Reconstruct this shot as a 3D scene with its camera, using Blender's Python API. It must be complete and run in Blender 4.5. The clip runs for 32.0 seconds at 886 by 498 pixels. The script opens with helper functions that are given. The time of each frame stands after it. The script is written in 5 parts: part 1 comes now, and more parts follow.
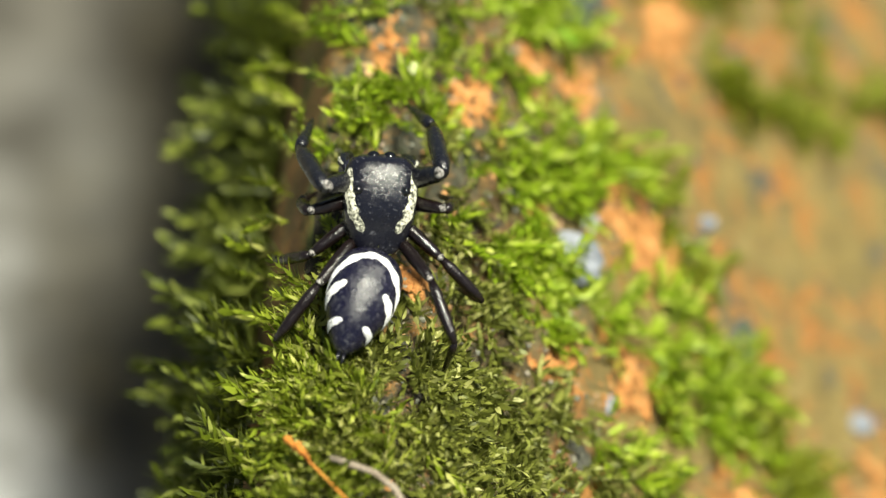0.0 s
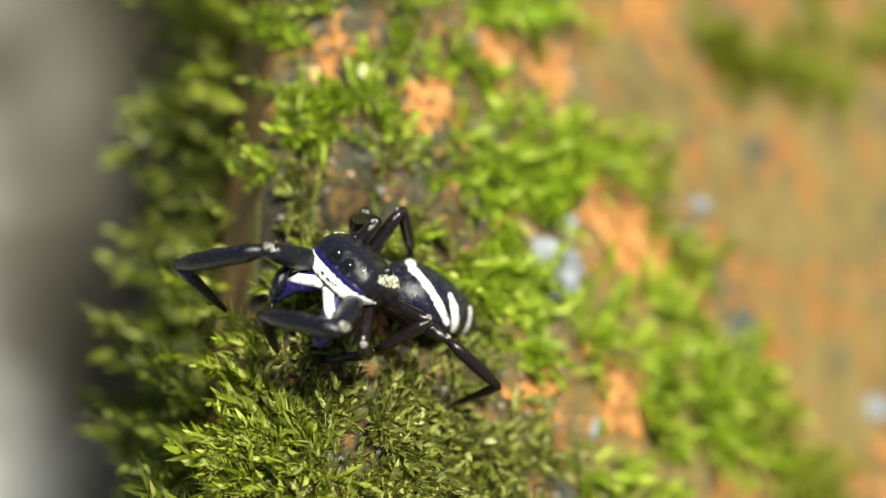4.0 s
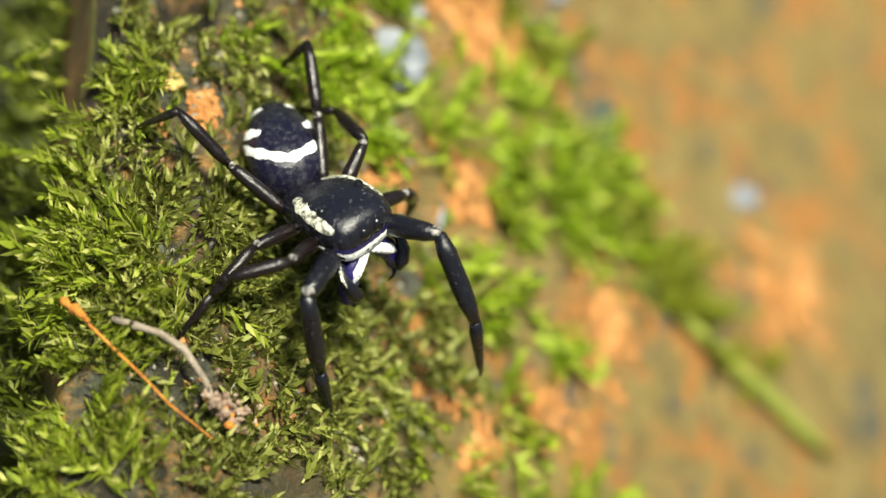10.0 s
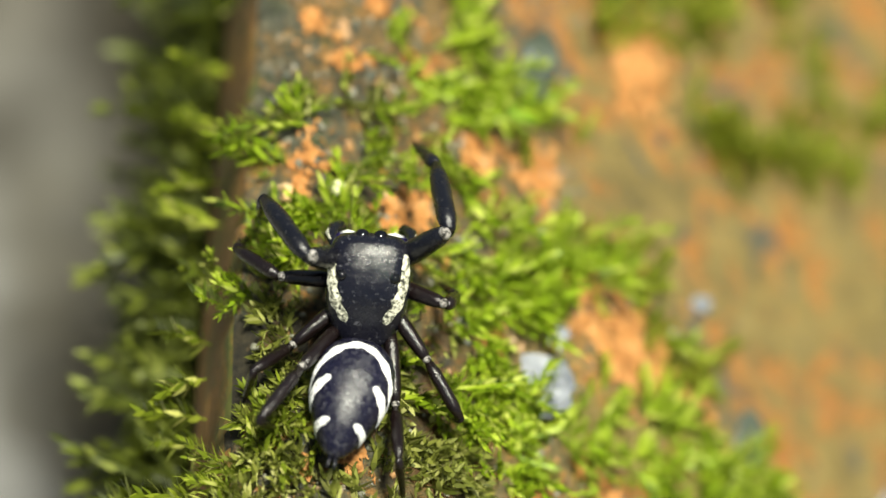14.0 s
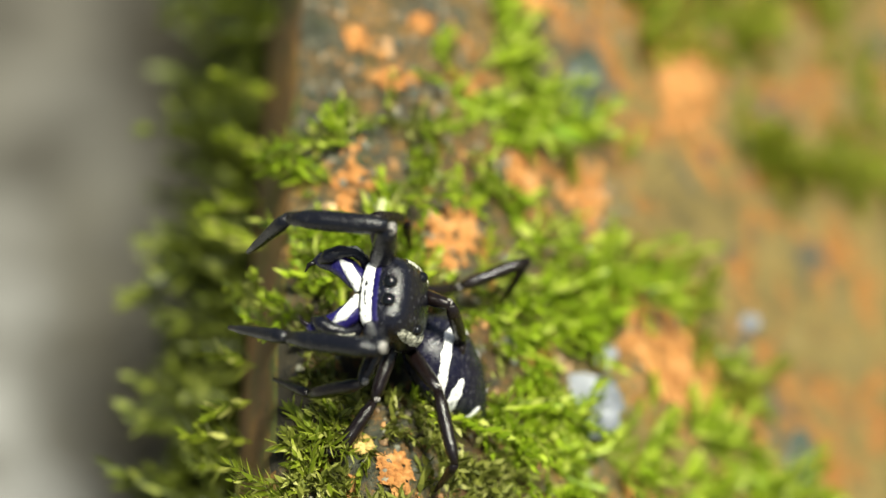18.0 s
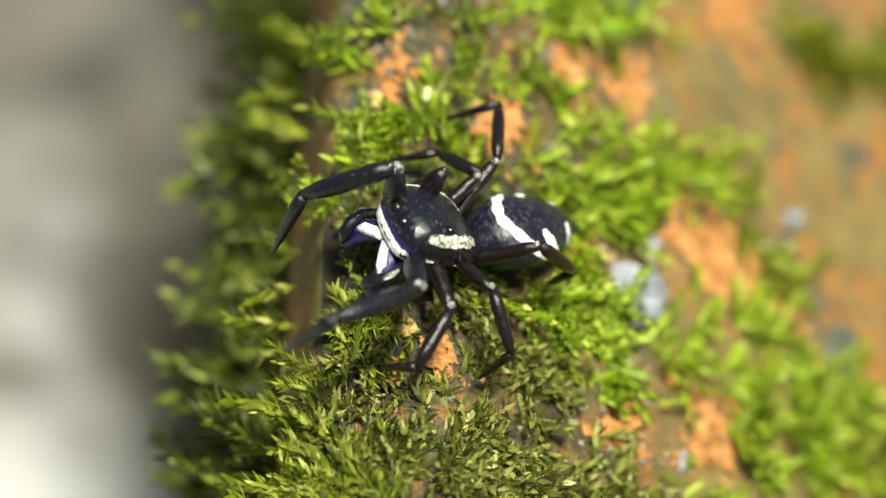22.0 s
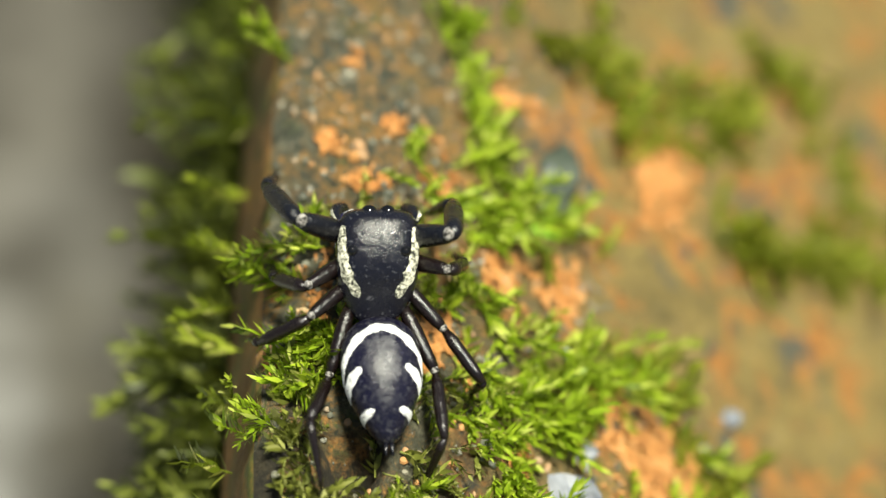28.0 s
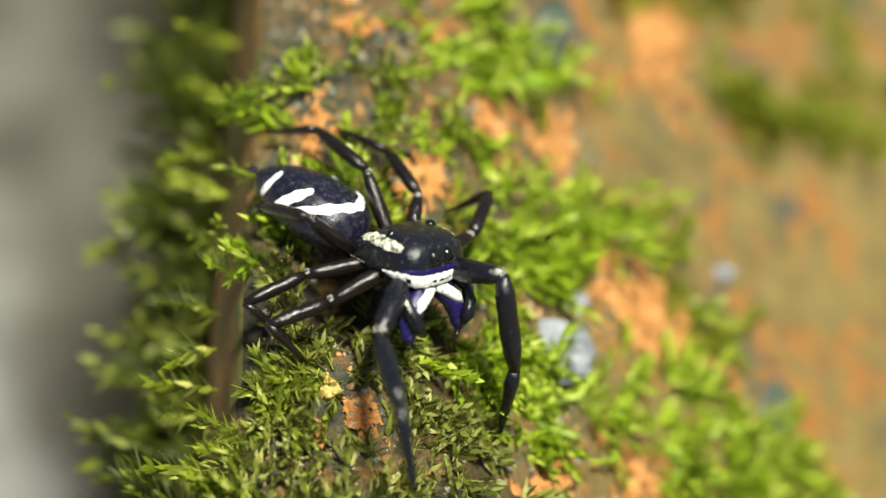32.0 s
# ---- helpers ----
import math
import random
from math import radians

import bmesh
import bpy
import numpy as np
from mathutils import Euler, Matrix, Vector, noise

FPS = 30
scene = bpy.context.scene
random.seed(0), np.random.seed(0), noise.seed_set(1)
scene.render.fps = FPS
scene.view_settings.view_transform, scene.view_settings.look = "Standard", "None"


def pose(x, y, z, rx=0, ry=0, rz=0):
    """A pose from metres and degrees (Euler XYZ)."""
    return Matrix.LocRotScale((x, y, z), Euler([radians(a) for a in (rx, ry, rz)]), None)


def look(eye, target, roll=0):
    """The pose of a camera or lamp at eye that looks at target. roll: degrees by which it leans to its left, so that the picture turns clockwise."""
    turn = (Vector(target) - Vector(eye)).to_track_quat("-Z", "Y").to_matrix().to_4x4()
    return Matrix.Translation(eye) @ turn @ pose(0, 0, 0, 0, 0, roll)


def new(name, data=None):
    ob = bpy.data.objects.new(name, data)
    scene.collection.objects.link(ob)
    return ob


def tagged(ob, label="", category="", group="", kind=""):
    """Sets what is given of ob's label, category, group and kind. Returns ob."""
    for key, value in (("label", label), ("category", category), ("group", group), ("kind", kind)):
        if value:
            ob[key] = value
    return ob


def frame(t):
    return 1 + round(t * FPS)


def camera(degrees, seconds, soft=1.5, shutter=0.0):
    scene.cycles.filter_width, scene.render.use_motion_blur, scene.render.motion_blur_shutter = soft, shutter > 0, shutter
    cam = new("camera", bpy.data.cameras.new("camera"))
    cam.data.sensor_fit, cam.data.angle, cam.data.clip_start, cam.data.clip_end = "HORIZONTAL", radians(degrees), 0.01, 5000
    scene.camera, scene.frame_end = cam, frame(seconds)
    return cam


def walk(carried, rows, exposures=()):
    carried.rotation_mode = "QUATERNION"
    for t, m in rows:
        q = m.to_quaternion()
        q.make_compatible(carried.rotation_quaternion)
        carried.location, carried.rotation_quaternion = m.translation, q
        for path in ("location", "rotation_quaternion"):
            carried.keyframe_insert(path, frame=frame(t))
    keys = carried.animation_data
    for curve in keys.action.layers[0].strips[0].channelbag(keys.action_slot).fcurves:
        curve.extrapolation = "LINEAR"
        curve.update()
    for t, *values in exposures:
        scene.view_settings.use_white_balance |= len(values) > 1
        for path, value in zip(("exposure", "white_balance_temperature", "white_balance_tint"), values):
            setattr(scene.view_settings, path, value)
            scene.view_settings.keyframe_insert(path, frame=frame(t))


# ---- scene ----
cam = camera(16, 32.0, soft=1.4)
cam.data.dof.use_dof = True
cam.data.dof.aperture_fstop = 27.0
cam.data.dof.focus_distance = 0.104

PATH = [
    (0.0, pose(-0.00588, -0.08209, 0.08527, 42.244, -4.486, 1.515)),
    (0.5, pose(-0.00588, -0.08040, 0.08504, 42.754, -4.017, 1.410)),
    (1.0, pose(-0.00598, -0.07764, 0.08507, 42.262, -3.949, 1.085)),
    (1.5, pose(-0.00582, -0.07511, 0.08510, 41.118, -3.455, 1.140)),
    (2.0, pose(-0.00625, -0.07374, 0.08435, 40.430, -3.268, 1.182)),
    (2.5, pose(-0.00576, -0.07181, 0.08360, 39.781, -3.136, 0.878)),
    (3.0, pose(-0.00461, -0.07008, 0.08317, 39.146, -2.753, 0.438)),
    (3.5, pose(-0.00376, -0.06922, 0.08326, 38.509, -2.388, 0.080)),
    (5.5, pose(0.00061, -0.06719, 0.08354, 36.967, -0.568, 0.644)),
    (6.0, pose(-0.00001, -0.06628, 0.08317, 36.356, -0.647, 0.506)),
    (6.5, pose(0.00004, -0.06620, 0.08257, 36.219, -0.286, 0.844)),
    (7.0, pose(-0.00006, -0.06607, 0.08244, 36.034, -0.195, 0.935)),
    (7.5, pose(0.00029, -0.06589, 0.08267, 35.756, -0.107, 1.011)),
    (8.0, pose(0.00059, -0.06593, 0.08280, 35.735, -0.372, 0.826)),
    (8.5, pose(0.00119, -0.06600, 0.08280, 35.734, -0.583, 0.525)),
    (9.0, pose(0.00203, -0.06682, 0.08273, 35.664, -0.804, 0.177)),
    (9.5, pose(0.00241, -0.06804, 0.08256, 35.222, -1.154, -0.312)),
    (10.0, pose(0.00374, -0.06950, 0.08252, 34.922, -0.928, -0.172)),
    (10.5, pose(0.00328, -0.06861, 0.08270, 34.382, -1.511, -0.484)),
    (11.0, pose(0.00341, -0.06794, 0.08290, 34.738, -1.328, -0.480)),
    (11.5, pose(0.00242, -0.06734, 0.08252, 35.013, -1.108, -0.304)),
    (12.0, pose(0.00168, -0.06722, 0.08226, 35.342, -0.779, 0.091)),
    (12.5, pose(0.00097, -0.06685, 0.08247, 35.808, -0.536, 0.240)),
    (13.0, pose(0.00028, -0.06617, 0.08297, 36.673, -0.298, -0.086)),
    (13.5, pose(0.00014, -0.06416, 0.08324, 37.247, -0.196, -0.405)),
    (14.0, pose(0.00010, -0.06215, 0.08254, 37.610, -0.009, -0.398)),
    (14.5, pose(-0.00040, -0.06177, 0.08227, 38.095, 0.270, -0.270)),
    (16.5, pose(-0.00096, -0.06123, 0.08112, 38.391, 0.334, -0.611)),
    (17.0, pose(0.00024, -0.06173, 0.08164, 38.257, 0.675, -0.293)),
    (17.5, pose(-0.00011, -0.06174, 0.08169, 38.177, 0.613, -0.384)),
    (18.0, pose(0.00006, -0.06169, 0.08171, 38.045, 0.880, -0.220)),
    (18.5, pose(0.00065, -0.06183, 0.08169, 37.935, 1.064, -0.073)),
    (19.0, pose(0.00144, -0.06160, 0.08174, 37.537, 1.124, -0.059)),
    (19.5, pose(0.00195, -0.06167, 0.08191, 37.396, 0.951, -0.143)),
    (20.0, pose(0.00253, -0.06254, 0.08231, 37.646, 0.783, -0.269)),
    (20.5, pose(0.00248, -0.06359, 0.08195, 37.809, 0.751, -0.352)),
    (21.0, pose(0.00172, -0.06428, 0.08141, 37.597, 0.950, -0.180)),
    (21.5, pose(0.00047, -0.06425, 0.08094, 37.308, 1.056, 0.236)),
    (22.0, pose(0.00032, -0.06389, 0.08076, 37.351, 1.428, 0.641)),
    (22.5, pose(0.00011, -0.06370, 0.08097, 37.538, 1.359, 0.558)),
    (23.0, pose(0.00048, -0.06362, 0.08118, 37.738, 1.370, 0.449)),
    (23.5, pose(0.00086, -0.06317, 0.08129, 37.830, 1.440, 0.281)),
    (24.0, pose(0.00078, -0.06307, 0.08109, 38.188, 1.499, 0.108)),
    (24.5, pose(0.00043, -0.06278, 0.08075, 38.429, 1.584, 0.077)),
    (26.5, pose(0.00171, -0.06213, 0.08130, 39.137, 1.579, -0.455)),
    (27.0, pose(0.00134, -0.06163, 0.08144, 39.216, 1.342, -1.079)),
    (27.5, pose(0.00155, -0.06147, 0.08116, 39.497, 1.387, -1.060)),
    (28.0, pose(0.00124, -0.06093, 0.08156, 39.574, 1.742, -0.951)),
    (28.5, pose(0.00061, -0.06096, 0.08078, 40.258, 2.047, -0.946)),
    (29.0, pose(0.00044, -0.06041, 0.08026, 40.116, 2.052, -0.929)),
    (29.5, pose(-0.00015, -0.06001, 0.07967, 39.726, 1.808, -1.103)),
    (30.0, pose(-0.00019, -0.06010, 0.07971, 39.302, 1.561, -0.961)),
    (30.5, pose(0.00034, -0.06162, 0.07960, 39.513, 1.674, -0.843)),
    (31.0, pose(-0.00013, -0.06180, 0.07948, 39.211, 1.244, -0.897)),
    (31.5, pose(-0.00038, -0.06225, 0.07922, 39.061, 1.196, -0.949)),
    (32.0, pose(0.00110, -0.06327, 0.07900, 38.717, 1.311, -0.691)),
]
walk(cam, PATH, [(0.0, 0.87, 6900, -0.7), (10.0, 0.87, 6900, -0.7), (13.0, 0.92, 6900, -0.7), (14.0, 0.8, 6900, -0.7), (20.0, 0.79, 6900, -0.7), (23.0, 0.88, 6900, -0.7), (27.0, 0.77, 6900, -0.7), (32.0, 0.79, 6900, -0.7)])

MM = 0.001

# ---- daylight under trees ----
SUN_UP, SUN_TURN = 75.0, 118.0          # degrees above the horizon, and east of north
world = bpy.data.worlds.new("world")
scene.world = world
world.use_nodes = True
sky = world.node_tree.nodes.new("ShaderNodeTexSky")
sky.sky_type, sky.sun_disc = "NISHITA", False
sky.sun_elevation, sky.sun_rotation = radians(SUN_UP), radians(SUN_TURN)
sky.air_density, sky.dust_density = 1.0, 3.0
back = world.node_tree.nodes["Background"]
world.node_tree.links.new(sky.outputs[0], back.inputs[0])
back.inputs[1].default_value = 0.046
sun = new("sun", bpy.data.lights.new("sun", "SUN"))
sun.data.energy, sun.data.angle, sun.data.color = 5.0, radians(10), (1.0, 0.96, 0.88)
_a, _e = radians(SUN_TURN), radians(SUN_UP)
sun.matrix_world = look((math.sin(_a) * math.cos(_e), math.cos(_a) * math.cos(_e), math.sin(_e)), (0, 0, 0))


# ---- materials ----
def material(name, colour, rough=0.6, metal=0.0):
    m = bpy.data.materials.new(name)
    m.use_nodes = True
    b = m.node_tree.nodes["Principled BSDF"]
    b.inputs["Base Color"].default_value = (*colour, 1)
    b.inputs["Roughness"].default_value = rough
    b.inputs["Metallic"].default_value = metal
    return m


class Graph:
    """Short hand for building a node material."""

    def __init__(self, m):
        self.t = m.node_tree
        self.out = self.t.nodes["Principled BSDF"]

    def node(self, kind, **settings):
        n = self.t.nodes.new(kind)
        for key, value in settings.items():
            n.inputs[key].default_value = value
        return n

    def join(self, a, b):
        self.t.links.new(a, b)

    def place(self):
        return self.node("ShaderNodeTexCoord").outputs["Object"]

    def noise(self, scale, detail=5.0, rough=0.6, warp=0.0):
        n = self.node("ShaderNodeTexNoise", Scale=scale, Detail=detail, Roughness=rough, Distortion=warp)
        self.join(self.place(), n.inputs["Vector"])
        return n.outputs["Fac"]

    def ramp(self, fac, *stops):
        r = self.t.nodes.new("ShaderNodeValToRGB")
        while len(r.color_ramp.elements) < len(stops):
            r.color_ramp.elements.new(0.5)
        for el, (at, colour) in zip(r.color_ramp.elements, stops):
            el.position, el.color = at, (*colour, 1)
        self.join(fac, r.inputs[0])
        return r.outputs[0]

    def grey(self, fac, lo, hi):
        return self.ramp(fac, (lo, (0, 0, 0)), (hi, (1, 1, 1)))

    def mix(self, fac, a, b, how="MIX"):
        n = self.t.nodes.new("ShaderNodeMix")
        n.data_type, n.blend_type = "RGBA", how
        for value, socket in ((fac, n.inputs[0]), (a, n.inputs[6]), (b, n.inputs[7])):
            if hasattr(value, "is_linked"):
                self.join(value, socket)
            elif isinstance(value, tuple):
                socket.default_value = (*value, 1)
            else:
                socket.default_value = value
        return n.outputs[2]

    def bump(self, fac, strength, dist):
        n = self.node("ShaderNodeBump", Strength=strength, Distance=dist)
        self.join(fac, n.inputs["Height"])
        self.join(n.outputs[0], self.out.inputs["Normal"])

    def colour(self, socket):
        self.join(socket, self.out.inputs["Base Color"])

    def rough(self, socket):
        self.join(socket, self.out.inputs["Roughness"])


def stone_material():
    """Weathered masonry: tan and orange algae on the slope, speckled grey-green grit along the ridge."""
    m = material("weathered_stone", (0.3, 0.24, 0.14), 0.85)
    g = Graph(m)
    tan = g.ramp(g.noise(520, 8, 0.72), (0.30, (0.19, 0.15, 0.05)), (0.46, (0.345, 0.25, 0.08)), (0.58, (0.43, 0.315, 0.1)), (0.75, (0.52, 0.39, 0.17)))
    orange = g.ramp(g.noise(1700, 5), (0.3, (0.5, 0.19, 0.035)), (0.7, (0.72, 0.34, 0.09)))
    c = g.mix(g.grey(g.noise(300, 9, 0.74, 0.5), 0.505, 0.565), tan, orange)
    c = g.mix(g.grey(g.noise(150, 7, 0.7, 0.6), 0.56, 0.68), c, (0.26, 0.19, 0.07))
    c = g.mix(g.grey(g.noise(330, 6, 0.7, 0.3), 0.565, 0.62), c, (0.15, 0.15, 0.115))
    dark = g.ramp(g.noise(2200, 6, 0.75), (0.32, (0.035, 0.04, 0.025)), (0.5, (0.10, 0.105, 0.07)), (0.68, (0.26, 0.24, 0.155)))
    warm = g.ramp(g.noise(2600, 6, 0.75), (0.32, (0.07, 0.065, 0.03)), (0.46, (0.24, 0.18, 0.07)), (0.58, (0.55, 0.26, 0.06)), (0.72, (0.62, 0.42, 0.19)))
    grit = g.mix(g.grey(g.noise(430, 10, 0.82, 0.3), 0.465, 0.545), dark, warm)
    grit = g.mix(g.grey(g.noise(600, 8, 0.75), 0.58, 0.66), grit, (0.12, 0.15, 0.035))
    # near-black mottling stands in for the shade in pits between the moss
    pit_shade = g.ramp(g.noise(1900, 6, 0.75), (0.35, (0.012, 0.010, 0.005)), (0.7, (0.07, 0.055, 0.025)))
    apart = g.node("ShaderNodeSeparateXYZ")
    g.join(g.place(), apart.inputs[0])
    bare = g.mix(g.grey(g.noise(240, 7, 0.72, 0.4), 0.47, 0.55), grit, pit_shade)
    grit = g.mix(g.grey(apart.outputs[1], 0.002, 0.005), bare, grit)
    reach = g.node("ShaderNodeMath")
    reach.operation = "MULTIPLY_ADD"
    g.join(g.noise(300, 5, 0.7), reach.inputs[0])
    reach.inputs[1].default_value = 0.012
    g.join(apart.outputs[0], reach.inputs[2])
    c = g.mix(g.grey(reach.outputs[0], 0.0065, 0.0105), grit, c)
    c = g.mix(g.grey(g.noise(2600, 3), 0.69, 0.76), c, (0.42, 0.4, 0.34))
    c = g.mix(g.grey(g.noise(2100, 4), 0.63, 0.71), c, (0.035, 0.04, 0.022))
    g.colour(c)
    g.bump(g.noise(1700, 9, 0.78), 1.0, 0.0007)
    return m


def face_material():
    """The steep side: damp brown stone under a thin green film."""
    m = material("brown_stone", (0.2, 0.1, 0.03), 0.75)
    g = Graph(m)
    c = g.ramp(g.noise(500, 6, 0.65), (0.3, (0.07, 0.036, 0.009)), (0.55, (0.23, 0.115, 0.026)), (0.75, (0.42, 0.21, 0.055)))
    g.colour(g.mix(g.grey(g.noise(260, 6, 0.7), 0.47, 0.6), c, (0.07, 0.075, 0.012)))
    g.bump(g.noise(900, 6), 0.6, 0.0003)
    return m


STONE, FACE = stone_material(), face_material()


# ---- the ledge ----
def ridge(x, y):
    """Height in mm of the smooth ledge over (x, y) in mm."""
    u, yy = np.clip(x + 4.0, -3.0, 60.0), np.clip(y, -22.0, 26.0)
    w = np.minimum(u, 24.0)
    z = 4.6 - 1.08 * (np.sqrt(u * u + 16.0) - 4.0) - 0.43 + 0.124 * yy - 0.0037 * yy * yy + 0.052 * w + 0.006 * w * yy
    s = np.maximum(-5.75 + 0.035 * np.clip(y, -25.0, 25.0) - x, 0.0)
    return z - 3.0 * (np.sqrt(s * s + 0.09) - 0.3) - 12.0 * np.maximum(s - 1.7, 0.0)


def rough_ridge(x, y):
    """The same with its lumps and pits."""
    z = ridge(x, y)
    z += 0.35 * noise.fractal((x * 0.35, y * 0.35, 3.0), 1.0, 2.0, 3)
    hollow = math.exp(-((x + 3.1) / 0.8) ** 2 - ((y + 4.4) / 1.25) ** 2)
    return z + 0.16 * noise.fractal((x * 1.3, y * 1.3, 9.0), 0.8, 2.0, 3) - 2.6 * hollow


def mesh_from(name, verts, faces, mat, smooth=True):
    me = bpy.data.meshes.new(name)
    me.from_pydata(verts, [], faces)
    if smooth:
        me.polygons.foreach_set("use_smooth", [True] * len(me.polygons))
    me.materials.append(mat)
    me.update()
    return me


def steps(*runs):
    """Grid lines: (start, stop, step) runs end to end."""
    at = []
    for a, b, s in runs:
        at += list(np.arange(a, b - 1e-6, s))
    return at + [runs[-1][1]]


def build_ledge():
    xs = steps((-13.5, -8, 0.3), (-8, 9, 0.22), (9, 22, 0.4), (22, 64, 3))
    ys = steps((-66, -22, 4), (-22, 26, 0.28), (26, 110, 5))
    verts, nx = [], len(xs)
    for y in ys:
        for x in xs:
            verts.append((x * MM, y * MM, float(rough_ridge(x, y)) * MM))
    faces = [(j * nx + i, j * nx + i + 1, (j + 1) * nx + i + 1, (j + 1) * nx + i) for j in range(len(ys) - 1) for i in range(nx - 1)]
    # skirt down to the ground, so that the ledge is a solid block
    n = len(verts)
    ring = [i for i in range(nx)] + [j * nx + nx - 1 for j in range(1, len(ys))]
    ring += [(len(ys) - 1) * nx + i for i in range(nx - 2, -1, -1)] + [j * nx for j in range(len(ys) - 2, 0, -1)]
    verts += [(verts[i][0], verts[i][1], -0.06) for i in ring]
    k = len(ring)
    faces += [(ring[a], n + a, n + (a + 1) % k, ring[(a + 1) % k]) for a in range(k)]
    faces.append(tuple(n + a for a in range(k)))
    me = mesh_from("stone_ledge", verts, faces, STONE)
    me.materials.append(FACE)
    for p in me.polygons:
        x, y, _ = (v / MM for v in p.center)
        if x < -5.85 + 0.035 * max(-25.0, min(25.0, y)) + 0.12 * noise.noise((x, y, 0.0)):
            p.material_index = 1
    ob = new("stone_ledge", me)
    return tagged(ob, "weathered stone ledge with orange algae and damp grey patches", "stone ledge", kind="structure")


build_ledge()


def build_ground():
    m = material("ground_with_foot_shade", (0.3, 0.3, 0.27), 0.9)
    g = Graph(m)
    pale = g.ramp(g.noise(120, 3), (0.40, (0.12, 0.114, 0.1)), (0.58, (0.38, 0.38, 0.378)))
    # dark brown that paints the ledge's shade onto the ground at its foot
    foot_shade = g.ramp(g.noise(160, 5), (0.42, (0.03, 0.025, 0.011)), (0.6, (0.13, 0.108, 0.055)))
    apart = g.node("ShaderNodeSeparateXYZ")
    g.join(g.place(), apart.inputs[0])
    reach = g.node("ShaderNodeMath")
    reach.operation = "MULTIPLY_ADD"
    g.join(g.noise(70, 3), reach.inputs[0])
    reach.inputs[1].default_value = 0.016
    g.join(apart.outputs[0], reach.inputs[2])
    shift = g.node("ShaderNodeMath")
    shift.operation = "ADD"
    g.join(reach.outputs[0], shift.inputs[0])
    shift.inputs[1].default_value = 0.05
    # the pale ground turns darker farther back
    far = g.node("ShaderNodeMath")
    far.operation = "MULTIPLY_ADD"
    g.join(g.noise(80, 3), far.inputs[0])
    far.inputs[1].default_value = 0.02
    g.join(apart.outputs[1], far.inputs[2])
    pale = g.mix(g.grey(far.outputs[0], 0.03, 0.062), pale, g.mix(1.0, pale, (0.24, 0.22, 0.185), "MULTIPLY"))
    c = g.mix(g.grey(shift.outputs[0], 0.037, 0.044), pale, foot_shade)
    away = g.node("ShaderNodeVectorMath")
    away.operation = "LENGTH"
    g.join(g.place(), away.inputs[0])
    forest = g.ramp(g.noise(3, 6, 0.65), (0.35, (0.04, 0.032, 0.016)), (0.5, (0.11, 0.10, 0.06)), (0.68, (0.22, 0.215, 0.19)))
    g.colour(g.mix(g.grey(away.outputs["Value"], 0.11, 0.3), c, forest))       # brown litter takes over farther out
    n = 41
    at = [math.copysign(abs(v) ** 4 * 60.0, v) for v in np.linspace(-1, 1, n)]
    verts = [(x, y, -0.05 + (0.004 * noise.noise((x * 20, y * 20, 0)) if abs(x) < 1 and abs(y) < 1 else 0)) for y in at for x in at]
    faces = [(j * n + i, j * n + i + 1, (j + 1) * n + i + 1, (j + 1) * n + i) for j in range(n - 1) for i in range(n - 1)]
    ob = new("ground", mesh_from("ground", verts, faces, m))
    return tagged(ob, "pale grey, brown-littered forest ground, shade coloured in at the ledge's foot", "ground", kind="structure")


build_ground()


# ---- the spider ----
def cuticle(name, dark, hair, rough, amount):
    """Shiny cuticle with sparse pale hairs and fine wrinkles."""
    m = material(name, dark, rough)
    g = Graph(m)
    g.colour(g.mix(g.grey(g.noise(6500, 2), 0.72 - amount, 0.84 - amount), dark, hair))
    g.rough(g.ramp(g.noise(2500, 4), (0.35, (rough * 0.7,) * 3), (0.7, (rough * 1.7,) * 3)))
    g.out.inputs["Specular IOR Level"].default_value = 0.5
    g.bump(g.noise(4200, 6, 0.68), 0.6, 0.00006)
    return m


def scales(name, lo, hi, wear=0.38):
    m = material(name, hi, 0.7)
    g = Graph(m)
    worn = tuple(v * 0.08 for v in lo)
    g.colour(g.ramp(g.noise(7000, 4, 0.65), (wear, worn), (wear + 0.08, lo), (wear + 0.19, hi)))
    g.bump(g.noise(8000, 4), 0.6, 0.00006)
    return m


BLACK = cuticle("black_cuticle", (0.005, 0.005, 0.009), (0.05, 0.05, 0.06), 0.2, 0.05)
BLUE = cuticle("violet_blue_cuticle", (0.010, 0.007, 0.075), (0.05, 0.045, 0.2), 0.25, 0.1)
SHANK = cuticle("black_haired_cuticle", (0.005, 0.005, 0.008), (0.06, 0.058, 0.06), 0.2, 0.06)
CROWN = cuticle("short_haired_cuticle", (0.006, 0.006, 0.011), (0.07, 0.07, 0.08), 0.19, 0.1)
BROWN = cuticle("dark_brown_cuticle", (0.007, 0.004, 0.004), (0.04, 0.032, 0.028), 0.18, 0.05)
NAVY = cuticle("blue_black_cuticle", (0.006, 0.005, 0.022), (0.07, 0.065, 0.1), 0.24, 0.1)
CROWN.node_tree.nodes["Principled BSDF"].inputs["Specular IOR Level"].default_value = 0.5
NAVY.node_tree.nodes["Principled BSDF"].inputs["Specular IOR Level"].default_value = 0.42


